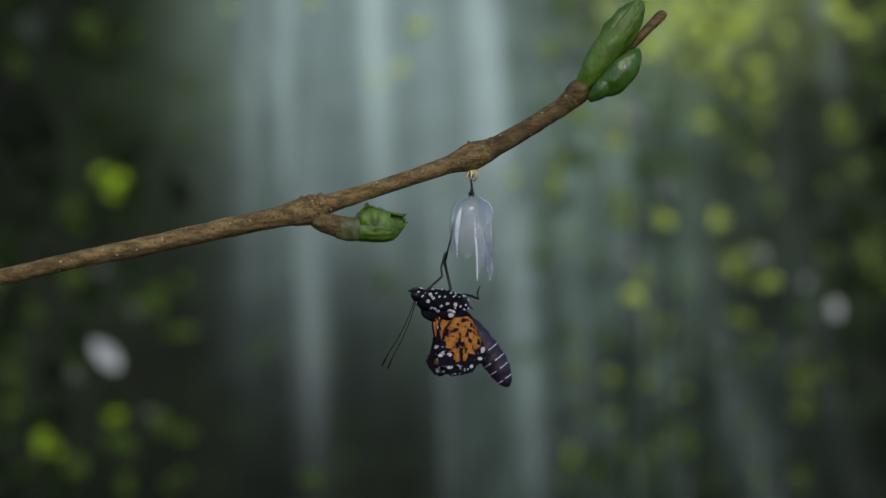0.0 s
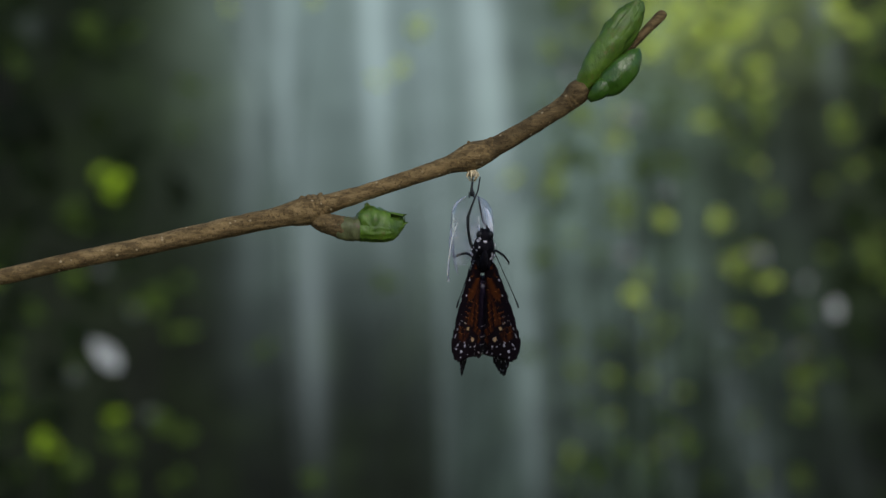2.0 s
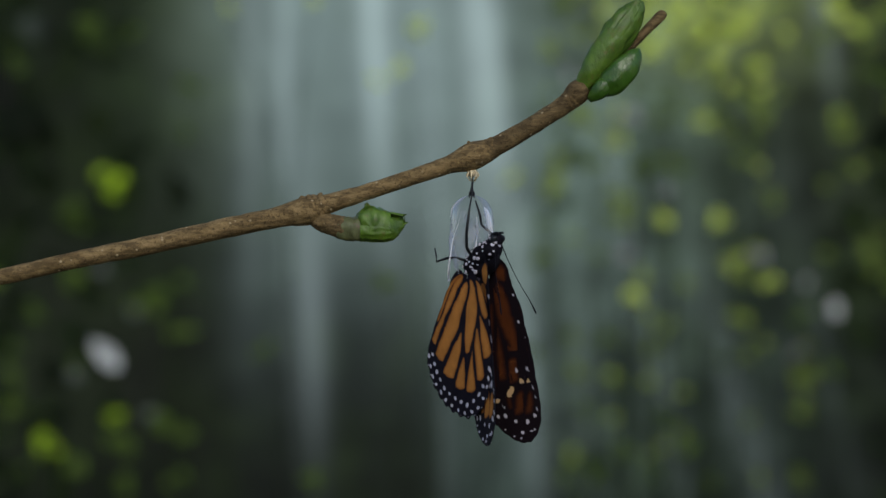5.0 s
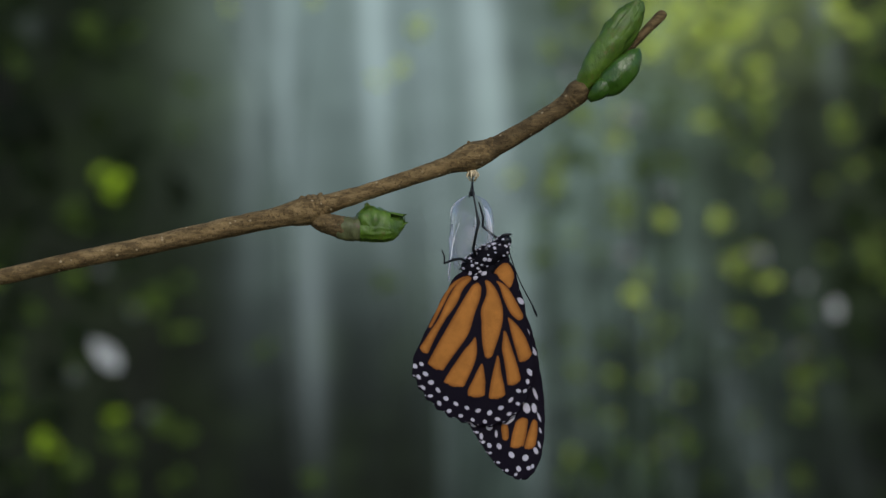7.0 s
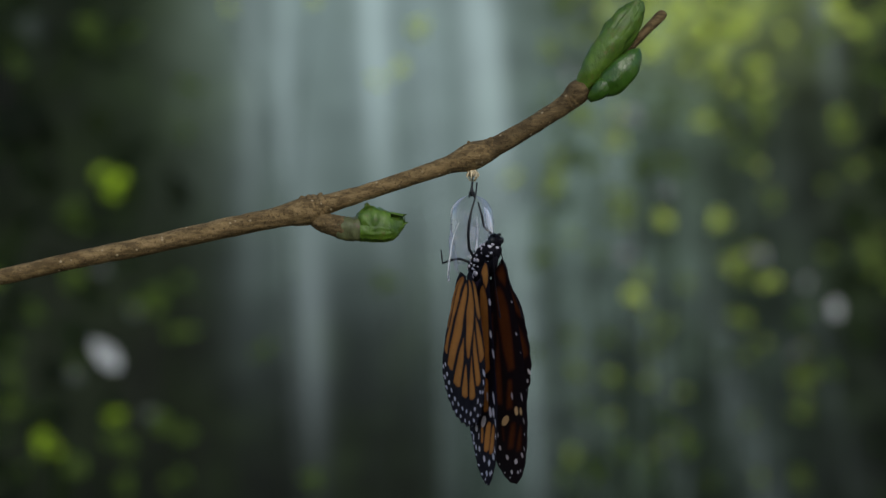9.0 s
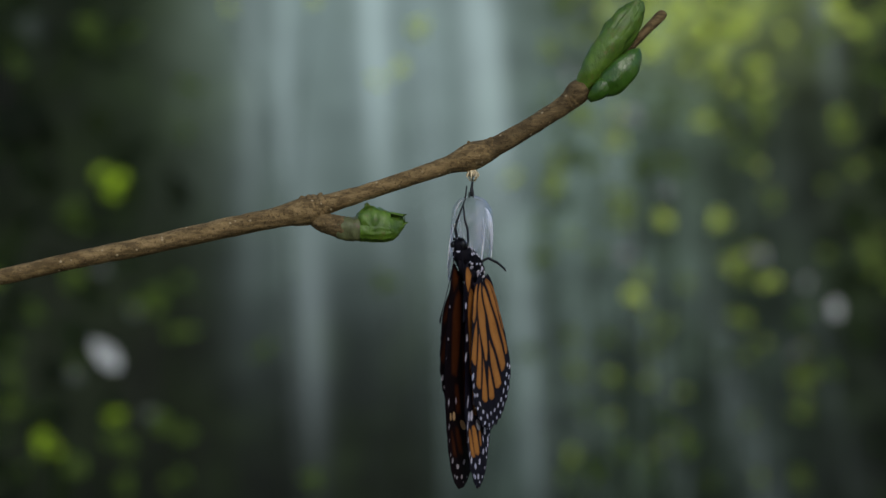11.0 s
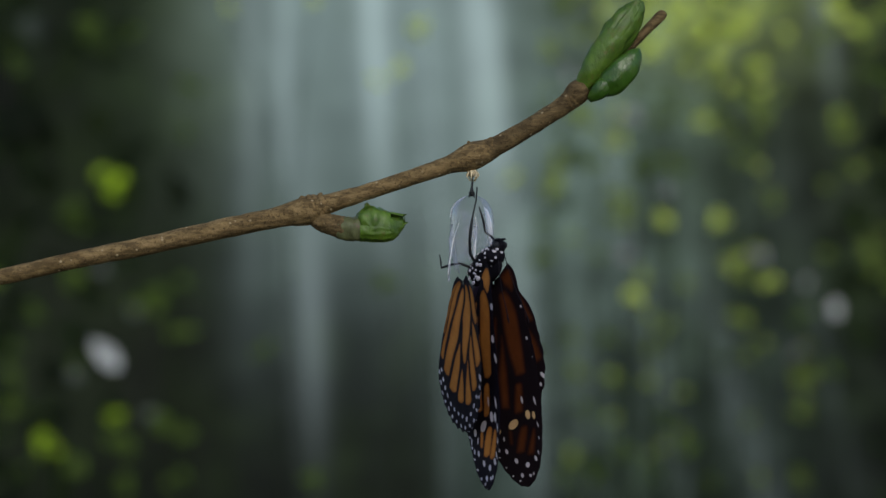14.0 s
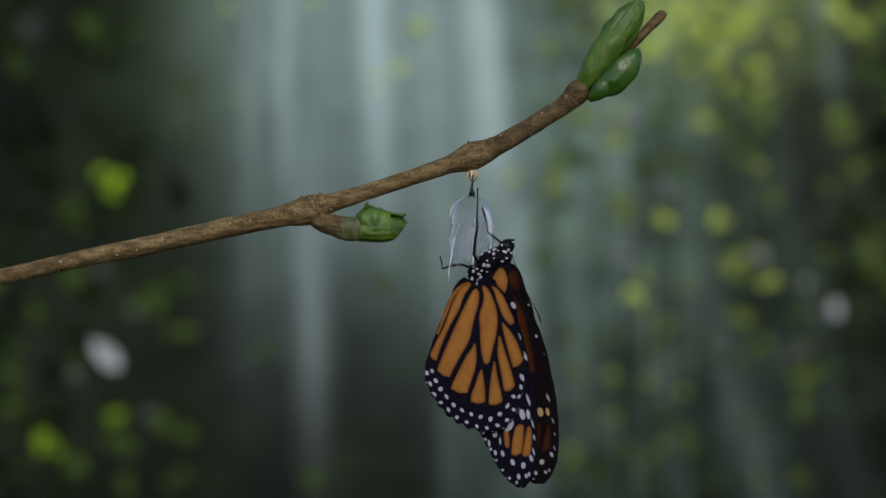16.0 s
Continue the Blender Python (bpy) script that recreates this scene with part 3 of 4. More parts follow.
def build_chrysalis():
    pad = thing("silk_pad", at(836, 306), "pale beige silk pad under the twig", "silk")
    bm = bmesh.new()
    ball(bm, (0, 0, 2), (7.5, 7, 9), n=14, wobble=0.5)
    for i in range(7):
        a = i * 0.9
        tube(bm, [(6 * math.cos(a) * U, 6 * math.sin(a) * U, 4 * U, 2.2 * U), (11 * math.cos(a) * U, 9 * math.sin(a) * U, (-4 - 2 * (i % 3)) * U, 1.6 * U), (4 * math.cos(a) * U, 3 * math.sin(a) * U, -15 * U, 1.2 * U)], 5)
    part("silk", bm, SILK, pad)

    top = thing("chrysalis", at(*STALK), "empty clear chrysalis skin split open below", "chrysalis")
    bm = bmesh.new()
    tube(bm, spline([(0, 0, 33, 1.5), (1, 0, 24, 1.7), (0, 0, 14, 2.2), (0, 0, 6, 3.4), (0, 0, -3, 2.6)], 4), 10, 0.35, size=U)
    for s in (-1, 1):
        ball(bm, (s * 4.2, -2, 0), (1.5, 1.6, 6), n=8, wobble=0.3)
    part("cremaster", bm, LEG, top, "black stalk")
    # the bell: open at the lower front and side, with a long torn strip
    bm = bmesh.new()
    prof = spline([(0.0, 2), (-4, 15), (-12, 27), (-26, 35.5), (-50, 38.5), (-90, 38), (-118, 34), (-148, 28)], 4)
    cols = []
    n = 40
    for i in range(n + 1):
        a = radians(-140 + 280 * i / n)
        share = abs(i / n - 0.5) * 2
        end = 0.98 - 0.12 * (1 - share) - 0.08 * noise.noise(Vector((i * 0.45, 1.3, 0))) if i > n * 0.5 else 0.84 - 0.1 * share - 0.12 * noise.noise(Vector((i * 0.3, 4.1, 0)))
        col = []
        for j in range(len(prof)):
            z, r = prof[j]
            if j / (len(prof) - 1) > end:
                break
            rr = r * (1 + 0.05 * noise.noise(Vector((math.cos(a) * 1.3, math.sin(a) * 1.3, z * 0.03))))
            col.append(bm.verts.new(Vector((-math.sin(a) * rr, math.cos(a) * rr * 0.92, z)) * U))
        cols.append(col)
    for a, b in zip(cols, cols[1:]):
        for j in range(min(len(a), len(b)) - 1):
            bm.faces.new((a[j], b[j], b[j + 1], a[j + 1]))
        if abs(len(a) - len(b)) >= 1:
            lo, hi = (a, b) if len(a) < len(b) else (b, a)
            for j in range(len(lo) - 1, len(hi) - 1):
                bm.faces.new((lo[-1], hi[j], hi[j + 1]) if lo is a else (lo[-1], hi[j + 1], hi[j]))
    part("skin", bm, SKIN, top)
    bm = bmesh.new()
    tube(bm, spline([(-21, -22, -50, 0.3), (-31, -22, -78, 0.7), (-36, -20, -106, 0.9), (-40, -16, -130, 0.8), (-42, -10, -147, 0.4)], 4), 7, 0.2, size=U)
    part("torn_edge", bm, EDGE_AND_GLINT, top, "white torn edge")
    # highlight on the skin's right side, shaped as a white tube
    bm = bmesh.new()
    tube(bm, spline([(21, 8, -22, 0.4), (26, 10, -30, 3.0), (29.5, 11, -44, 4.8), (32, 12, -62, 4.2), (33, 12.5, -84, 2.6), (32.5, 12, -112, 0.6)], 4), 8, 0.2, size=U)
    part("highlight_streak", bm, EDGE_AND_GLINT, top, "white streak standing for the skin's highlight")
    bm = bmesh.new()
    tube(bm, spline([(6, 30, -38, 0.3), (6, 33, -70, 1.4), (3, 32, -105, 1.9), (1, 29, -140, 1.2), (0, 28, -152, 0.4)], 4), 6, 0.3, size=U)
    part("crease", bm, EDGE_AND_GLINT, top)
    # bright highlight along the upper rim, also a white tube
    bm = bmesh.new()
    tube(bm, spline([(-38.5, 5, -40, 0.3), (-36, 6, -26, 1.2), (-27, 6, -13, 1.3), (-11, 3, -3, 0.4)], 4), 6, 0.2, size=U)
    part("rim", bm, EDGE_AND_GLINT, top, "thin white rim drawn as its highlight")
    bm = bmesh.new()
    grid = []
    for i in range(25):
        t = i / 24
        row = []
        for j in range(9):
            q = j / 8 - 0.5
            width = (7 + 13 * math.sin(math.pi * (0.15 + 0.75 * t))) * (1 - 0.35 * (t > 0.9))
            a = radians(196 + q * width * 1.55)
            r = 37 + 5 * t + 3.5 * noise.noise(Vector((i * 0.28, j * 0.5, 2.2)))
            row.append(bm.verts.new(Vector((r * math.cos(a), r * math.sin(a), -52 - 100 * t + 7 * noise.noise(Vector((j * 0.6, t * 2, 5.1))) * t)) * U))
        grid.append(row)
    for a, b in zip(grid, grid[1:]):
        for j in range(8):
            bm.faces.new((a[j], a[j + 1], b[j + 1], b[j]))
    part("torn_flap", bm, SKIN_FOLD, top, "wrinkled whitish torn flap")
    # the inner lining, loose at the back
    bm = bmesh.new()
    grid = []
    for i in range(21):
        t = i / 20
        row = []
        for j in range(13):
            a = radians(104 + (j / 12 - 0.5) * (34 + 26 * math.sin(math.pi * t)) - 8 * t)
            r = 31 + 3 * noise.noise(Vector((i * 0.2, j * 0.55, 7.7)))
            row.append(bm.verts.new(Vector((r * math.cos(a), r * math.sin(a), -34 - 78 * t - 8 * math.sin(j * 1.1) * t)) * U))
        grid.append(row)
    for a, b in zip(grid, grid[1:]):
        for j in range(12):
            bm.faces.new((a[j], a[j + 1], b[j + 1], b[j]))
    part("lining", bm, SKIN_LINING, top, "milky inner lining")
    return top


# ---- the butterfly ----
def table(rows):
    xs = [r[0] for r in rows]
    ys = [r[1] for r in rows]
    if xs[0] > xs[-1]:
        xs, ys = xs[::-1], ys[::-1]
    return lambda a: float(np.interp(a, xs, ys))


# wings in polar form about their root: degrees from straight down (positive towards the tail), reach in units
HIND_REACH = table([(125, 28), (108, 36), (76, 52), (57, 83), (48.7, 117), (44.5, 149), (40.5, 180), (37, 195), (28, 216), (18, 234), (9, 245), (-3, 255),
                    (-12, 250), (-21, 227), (-33, 179), (-47, 118), (-73, 62), (-100, 32), (-128, 24)])
FORE_REACH = table([(24, 30), (18, 90), (14.5, 170), (11.5, 248), (7, 268), (2.7, 297), (-1.4, 328), (-2.7, 337), (-6.4, 357), (-9.4, 365), (-11.8, 361), (-15.7, 336), (-18.8, 301),
                    (-22.4, 257), (-28.8, 184), (-36, 134), (-44, 92), (-57, 71), (-68, 57), (-85, 49), (-100, 47), (-122, 46), (-140, 44)])
# cells: reach from, reach to, tail-side edge (three angles), head-side edge (three angles)
HIND_CELLS = [(15, 113, (108, 88, 67, 55.1, 49.0), (104, 79.3, 60.4, 51.4, 46.8)), (12, 153, (105, 67.8, 49.4, 44.6, 42.5), (72, 46.1, 42.0, 38.9, 36.1)),
              (10, 167, (38, 35.6, 34.0, 33.3, 32.6), (-20, 3.1, 10.1, 18.3, 22.6)), (97, 186, (3.5, 10.9, 15.2, 18.1, 19.7), (1.8, 1.1, 3.0, 6.1, 8.5)),
              (143, 201, (-1.6, 1.1, 3.4, 5.5, 5.8), (-3.2, -3.4, -3.6, -3.1, -2.6)), (134, 207, (-14.2, -10.7, -7.9, -5.9, -4.7), (-15.5, -14.4, -13.7, -13.4, -12.8))]
HIND_CELLS += [(99, 191, (-27.1, -20.7, -18.6, -17.0, -15.7), (-29.6, -27.6, -25.9, -24.5, -23.0)), (14, 134, (-55, -12.1, -6.3, -4.8, -5.6), (-80, -56.7, -37.6, -20.7, -10.6)),
               (35, 103, (-82, -60.3, -50.3, -46.4, -47.1), (-86.2, -78.8, -67.2, -58.7, -53.6)), (85, 162, (-39.3, -34.5, -31.1, -28.8, -27.2), (-41.4, -42.1, -41.0, -38.5, -36.3))]
FORE_CELLS = [(12, 43, (-118, -74, -68, -64, -62), (-140, -138, -137, -134, -126)), (20, 172, (-11, -9, -13), (-60, -33, -22)), (92, 226, (-4, 0, -1.5), (-8, -8, -7.2)), (60, 236, (6, 7.5, 6), (-2, 1.2, 0.2)),
              (36, 232, (17, 14, 10.5), (9, 9, 7.2)), (180, 236, (-11.5, -9.5, -8.6), (-17.5, -16, -14)),
              (258, 289, (-4.8, -4.6, -4.8), (-6.9, -7.0, -6.6)), (255, 305, (-10.7, -8.4, -7.1), (-15.3, -13.5, -11.4)), (264, 311, (-16.3, -13.5, -11.5), (-18.4, -17.0, -15.1))]
def polar(a, r):
    return Vector((-math.sin(radians(a)) * r, 0, -math.cos(radians(a)) * r))


def camber(p, hind):
    """The wing's slight bulge out of its plane."""
    r = p.length
    return (5.0 if hind else 3.0) * math.sin(min(r / 260, 1.0) * math.pi) + 0.8 * noise.noise(p * 0.03)


def smooth_edge(angles, t):
    """A smooth curve through the given angles."""
    n = len(angles) - 1
    i = min(int(t * n), n - 1)
    f = t * n - i
    p = [angles[min(max(i + d, 0), n)] for d in (-1, 0, 1, 2)]
    return 0.5 * (2 * p[1] + (p[2] - p[0]) * f + (2 * p[0] - 5 * p[1] + 4 * p[2] - p[3]) * f * f + (3 * p[1] - p[0] - 3 * p[2] + p[3]) * f ** 3)


def spot_list(hind):
    """White spots: two rows along the edge and a few larger ones."""
    r = random.Random(3 if hind else 5)
    out = []
    if hind:
        a = 38.0
        while a > -26:
            R = HIND_REACH(a)
            out.append((a, R - 10 - r.uniform(-1.5, 1.5), 5.0, 3.8))
            if a > -20:
                out.append((a - 2.4, HIND_REACH(a - 2.4) - 26 - r.uniform(-2, 2), 5.4, 4.2))
            out.append((a - 2.5, HIND_REACH(a - 2.5) - 2.2, 2.6, 1.1))
            a -= 5.0 + r.uniform(-0.4, 0.4)
        out += [(-29.5, 184, 4.5, 7), (-26, 196, 4, 5)]
    else:
        a = 9.5
        while a > -11:
            out.append((a - 1.2, FORE_REACH(a - 1.2) - 2.2, 2.2, 1.1))
            if a > -8:
                out.append((a, FORE_REACH(a) - 9 - r.uniform(-1, 1), 3.6, 2.8))
            a -= 2.45
        out += [(6.1, 262, 5.6, 5.0), (0.0, 264, 7.0, 8.0), (-3.3, 299, 5.4, 6.5), (0.0, 297, 4.0, 6.0), (-7.1, 316, 6.5, 6.5), (-11.3, 325, 6.0, 6.5), (-15.0, 317, 4.5, 8.0), (2.9, 281, 4.0, 6.5),
                (-2.5, 277, 2.8, 6.0), (-8.7, 342, 4.0, 5.0), (-11.6, 344, 4.0, 4.2), (-12.9, 342, 3.0, 4.0), (-7.7, 252, 13, 9.8), (-15.9, 240, 6.5, 11), (-18.9, 244, 4.5, 10), (-21.5, 221, 3.5, 11),
                (-19.6, 262, 2.4, 9.0), (-16.6, 308, 2.5, 7), (-18.4, 285, 2.0, 6.0), (-53, 69, 5, 9), (-34, 117, 6, 7), (-31, 151, 3.6, 9), (-14.4, 212, 3.6, 9)]
    return out


SPOTS = {True: spot_list(True), False: spot_list(False)}


def wing_lattice(hind):
    """Points over a whole wing in its plane (rows along the edge, columns from the root outwards), with the distance from the borders of the pigment."""
    reach, cells = (HIND_REACH, HIND_CELLS) if hind else (FORE_REACH, FORE_CELLS)
    lo, hi = (-128, 125) if hind else (-140, 24)
    fine = np.linspace(hi, lo, 3000)
    edge = np.array([reach(x) for x in fine])
    edge = np.convolve(np.pad(edge, 20, mode="edge"), np.ones(41) / 41, "valid")
    edge += np.where(edge > 120, (2.5 if hind else 0.9) * np.sin(np.radians(fine) * (62 if hind else 130)) - 1, 0.0)
    run = np.concatenate(([0], np.cumsum(np.hypot(np.diff(edge * np.sin(np.radians(fine))), np.diff(edge * np.cos(np.radians(fine)))))))
    n = int(run[-1] / 3.1)
    ang = np.interp(np.linspace(0, run[-1], n + 1), run, fine)
    out = np.interp(-ang, -fine, edge)
    m = int(edge.max() / 3.1)
    r = out[:, None] * np.linspace(0.02, 1.0, m + 1)[None, :]
    a = np.repeat(ang[:, None], m + 1, 1)
    x, z = -np.sin(np.radians(a)) * r, -np.cos(np.radians(a)) * r
    cell = np.full(r.shape, -9.0)
    steps = np.linspace(0, 1, 41)
    for r0, r1, ea, eb in cells:
        t = np.clip((r - r0) / (r1 - r0), 0, 1)
        e0 = np.interp(t, steps, [smooth_edge(ea, q) for q in steps])
        e1 = np.interp(t, steps, [smooth_edge(eb, q) for q in steps])
        lim = np.sqrt(np.clip(1 - (1 - np.clip((r - r0) / 7, 0, 1)) ** 2, 0.02, 1)) * np.sqrt(np.clip(1 - (1 - np.clip((r1 - r) / 3, 0, 1)) ** 2, 0.05, 1))
        inner = ((e0 - e1) / 2 * lim - np.abs(a - (e0 + e1) / 2)) * np.radians(1.0) * r
        cell = np.maximum(cell, np.minimum(inner, np.minimum(r - r0, r1 - r)))
    spot, cream = np.full(r.shape, -9.0), np.zeros(r.shape)
    rng = random.Random(6)
    for sa, sr, w, h in SPOTS[hind]:
        c, d = polar(sa, sr), polar(sa, 1.0)
        w, h, lean = w * rng.uniform(0.75, 1.05), h * rng.uniform(0.75, 1.05), rng.uniform(-0.4, 0.4)
        along, across = (x - c.x) * d.x + (z - c.z) * d.z, (x - c.x) * d.z - (z - c.z) * d.x
        sd = (1 - np.hypot((along + lean * across) / h, across / w)) * min(w, h)
        cream = np.where(sd > np.maximum(spot, -1.5), 1.0 if w >= 4.4 and h > 6 and sr > 200 else 0.0, cream)
        spot = np.maximum(spot, sd)
    if hind:
        near = np.exp(-np.hypot(x, z) / 38)
        x, z = x + 6 * near, z + 12 * near
    return x, z, np.linspace(0.02, 1.0, m + 1)[None, :] + 0 * r, cell, spot, cream


LATTICE = {True: wing_lattice(True), False: wing_lattice(False)}
TILE = 25.0


def wing_pieces(hind):
    """Shares a wing out into small stiff patches: for each the lattice cells in it, its anchor near the rim and its rank from root to rim."""
    x, z, f, _, _, _ = LATTICE[hind]
    mid = lambda q: (q[1:, 1:] + q[:-1, 1:] + q[1:, :-1] + q[:-1, :-1]) / 4
    cx, cz, cf = mid(x), mid(z), mid(f)
    area = np.abs((x[1:, 1:] - x[:-1, :-1]) * (z[1:, :-1] - z[:-1, 1:]) - (z[1:, 1:] - z[:-1, :-1]) * (x[1:, :-1] - x[:-1, 1:])) / 2
    col, row = np.floor(cx / TILE + 0.5).astype(int), np.floor(-cz / TILE + 0.5).astype(int)
    size = {}
    for key in set(zip(col.ravel(), row.ravel())):
        size[key] = float(area[(col == key[0]) & (row == key[1])].sum())
    joined = {}
    for key in sorted(size, key=size.get):
        if size[key] < 200:
            near = [(key[0] + i, key[1] + j) for i, j in ((1, 0), (-1, 0), (0, 1), (0, -1)) if size.get((key[0] + i, key[1] + j), 0) >= 200]
            if near:
                joined[key] = max(near, key=size.get)
    out = []
    for key in sorted(size):
        if key in joined:
            continue
        mask = (col == key[0]) & (row == key[1])
        for other, home in joined.items():
            if home == key:
                mask |= (col == other[0]) & (row == other[1])
        reach = np.hypot(cx, cz) * 0.6 + cf * 120
        top = mask & (reach >= np.quantile(reach[mask], 0.75))
        anchor = (float(np.average(cx[top], weights=area[top])), float(np.average(cz[top], weights=area[top])))
        rim = np.argwhere(mask[:, -1])[:, 0]
        tangent = (float(x[rim[-1] + 1, -1] - x[rim[0], -1]), float(z[rim[-1] + 1, -1] - z[rim[0], -1])) if len(rim) else None
        out.append((np.argwhere(mask), anchor, tangent, 0.9 * key[1] + 0.37 * key[0]))
    return out


def patch_mesh(hind, side, quads):
    """One stiff patch of a wing: two skins and the rim between them."""
    x, z, _, cell, spot, cream = LATTICE[hind]
    ids, verts, extra, faces = {}, [], [], []
    for i, j in quads:
        for q in ((i, j), (i + 1, j), (i + 1, j + 1), (i, j + 1)):
            if q not in ids:
                ids[q] = len(verts) // 2
                p = Vector((x[q], 0, z[q]))
                c = camber(p, hind)
                verts += [(p + Vector((0, side * (c + o), 0))) * U for o in (0.15, -0.15)]
                extra += [(cell[q], spot[q], cream[q]), (cell[q], spot[q] - (2.0 if not hind and p.length < 200 else 0.0), cream[q])]
    edges = {}
    for i, j in quads:
        q = [ids[k] * 2 for k in ((i, j), (i + 1, j), (i + 1, j + 1), (i, j + 1))]
        q = q if side > 0 else q[::-1]
        faces.append((q, 0))
        faces.append(([k + 1 for k in q[::-1]], 1))
        for k, l in zip(q, q[1:] + q[:1]):
            if (l, k) in edges:
                del edges[(l, k)]
            else:
                edges[(k, l)] = True
    last = x.shape[1] - 1
    rim = {n * 2 for (_, j), n in ids.items() if j == last}
    faces += [((l, k, k + 1, l + 1), 0) for k, l in edges if k in rim and l in rim]
    me = bpy.data.meshes.new("wing_patch")
    me.from_pydata(verts, [], [q for q, _ in faces])
    me.polygons.foreach_set("material_index", [k for _, k in faces])
    for n, key in enumerate(("cell", "spot", "cream")):
        me.attributes.new(key, "FLOAT", "POINT").data.foreach_set("value", [float(e[n]) for e in extra])
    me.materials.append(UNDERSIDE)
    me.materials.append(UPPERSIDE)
    me.polygons.foreach_set("use_smooth", [n < 2 * len(quads) for n in range(len(faces))])
    me.update()
    return me


PIECES = []     # (object, is hindwing, anchor, direction of the rim there, rank, side)
WING_ROOT = {True: (838, 500), False: (862, 490)}
WINGS = []
ANTENNAE = []
ABDOMENS = []
LEGS = []


def build_butterfly():
    top = thing("butterfly", at(*STALK), "orange and black butterfly hanging from its empty chrysalis", "butterfly")

    def local(u, v, y=0.0):
        return Vector((u - STALK[0], y, STALK[1] - v))

    # thorax with white dots
    tilt = Matrix.Rotation(radians(54), 3, "Y")
    bm = bmesh.new()
    ball(bm, local(854, 457), (22, 20, 43), tilt, 24, wobble=0.08)
    ball(bm, local(832, 472), (20, 19, 20), tilt, 18, wobble=0.1)
    ball(bm, local(878, 443), (19, 18, 20), tilt, 18, wobble=0.1)
    ball(bm, local(874, 468), (17, 7, 27), tilt, 16, wobble=0.06)
    hair = random.Random(8)
    for _ in range(420):
        d = Vector((hair.gauss(0, 1), hair.gauss(0, 1), hair.gauss(0, 1))).normalized()
        p = local(854, 457) + tilt @ Vector((d.x * 22, d.y * 20, d.z * 43))
        q = p + (tilt @ d) * hair.uniform(2.5, 5) + Vector((-1.5, 0, -2.5))
        s = d.orthogonal().normalized() * 0.5
        bm.faces.new([bm.verts.new(x * U) for x in (p - s, p + s, q)])
    part("thorax", bm, BODY_BLACK, top, "black furry thorax")

    def dots(name, centre, radii, turn, count, size, seed):
        rr = random.Random(seed)
        bm = bmesh.new()
        for i in range(count):
            zc = 1 - 2 * (i + 0.5) / count
            ang = i * 2.39996 + rr.uniform(-0.3, 0.3)
            d = Vector((math.sqrt(1 - zc * zc) * math.cos(ang), math.sqrt(1 - zc * zc) * math.sin(ang), zc))
            p = Vector((d.x * radii[0], d.y * radii[1], d.z * radii[2])) * 1.03
            nrm = (turn @ Vector((d.x / radii[0], d.y / radii[1], d.z / radii[2]))).normalized()
            s = size * rr.uniform(0.6, 1.25)
            if nrm.x > 0.25 and rr.random() < 0.6:
                continue
            ball(bm, Vector(centre) + turn @ p, (s, s * rr.uniform(0.55, 1.0), 0.9), nrm.to_track_quat("Z", "Y").to_matrix(), 8, wobble=0.35)
        part(name, bm, WHITE, top, "white dots")

    dots("thorax_dots", local(854, 457), (22, 20, 43), tilt, 72, 3.5, 1)
    dots("thorax_dots", local(878, 443), (19, 18, 20), tilt, 24, 3.3, 5)
    dots("thorax_dots", local(832, 472), (20, 19, 20), tilt, 34, 3.5, 2)
    bm = bmesh.new()
    ball(bm, local(887, 428), (13, 14, 15), tilt, 18, wobble=0.06)
    head = part("head", bm, BODY_BLACK, top)
    for s in (-1, 1):
        bm = bmesh.new()
        ball(bm, local(892, 425, s * 9), (7, 6.5, 8), tilt, 12)
        part("eye", bm, LEG, head)
        bm = bmesh.new()
        tube(bm, spline([(*local(884, 417, s * 5), 2.6), (*local(892, 415, s * 6), 2.6), (*local(901, 414, s * 5), 1.8)], 3), 7, 0.2, size=U)
        part("palp", bm, LEG, head)
        bm = bmesh.new()
        tube(bm, spline([(*local(893, 428, s * 6), 1.0), (*local(900, 455, s * 9), 0.8), (*local(916, 498, s * 15), 0.7), (*local(936, 536, s * 20), 0.8), (*local(943, 552, s * 22), 1.6), (*local(946, 559, s * 22), 0.9)], 4), 7, size=U)
        ANTENNAE.append((part("antenna", bm, BODY_BLACK, head), s, local(893, 428, s * 6) * U))
    dots("head_dots", local(887, 428), (13, 14, 15), tilt, 18, 3.0, 3)
    # abdomen in rings
    rows = []
    a, b = local(842, 488), local(766, 628)
    for i in range(37):
        t = i / 36
        p = a.lerp(b, t) + Vector((-8 * math.sin(t * math.pi), 0, 0))
        rows.append((*p, 23 * (0.78 + 0.22 * math.sin(math.pi * t)) * math.sqrt(max(0.03, 1 - (max(0.0, t - 0.72) / 0.28) ** 2)) * (1 - 0.09 * (1 - abs(math.sin(t * math.pi * 7))))))
    d = (b - a).normalized()
    sx = d.cross(Vector((0, 1, 0))).normalized()
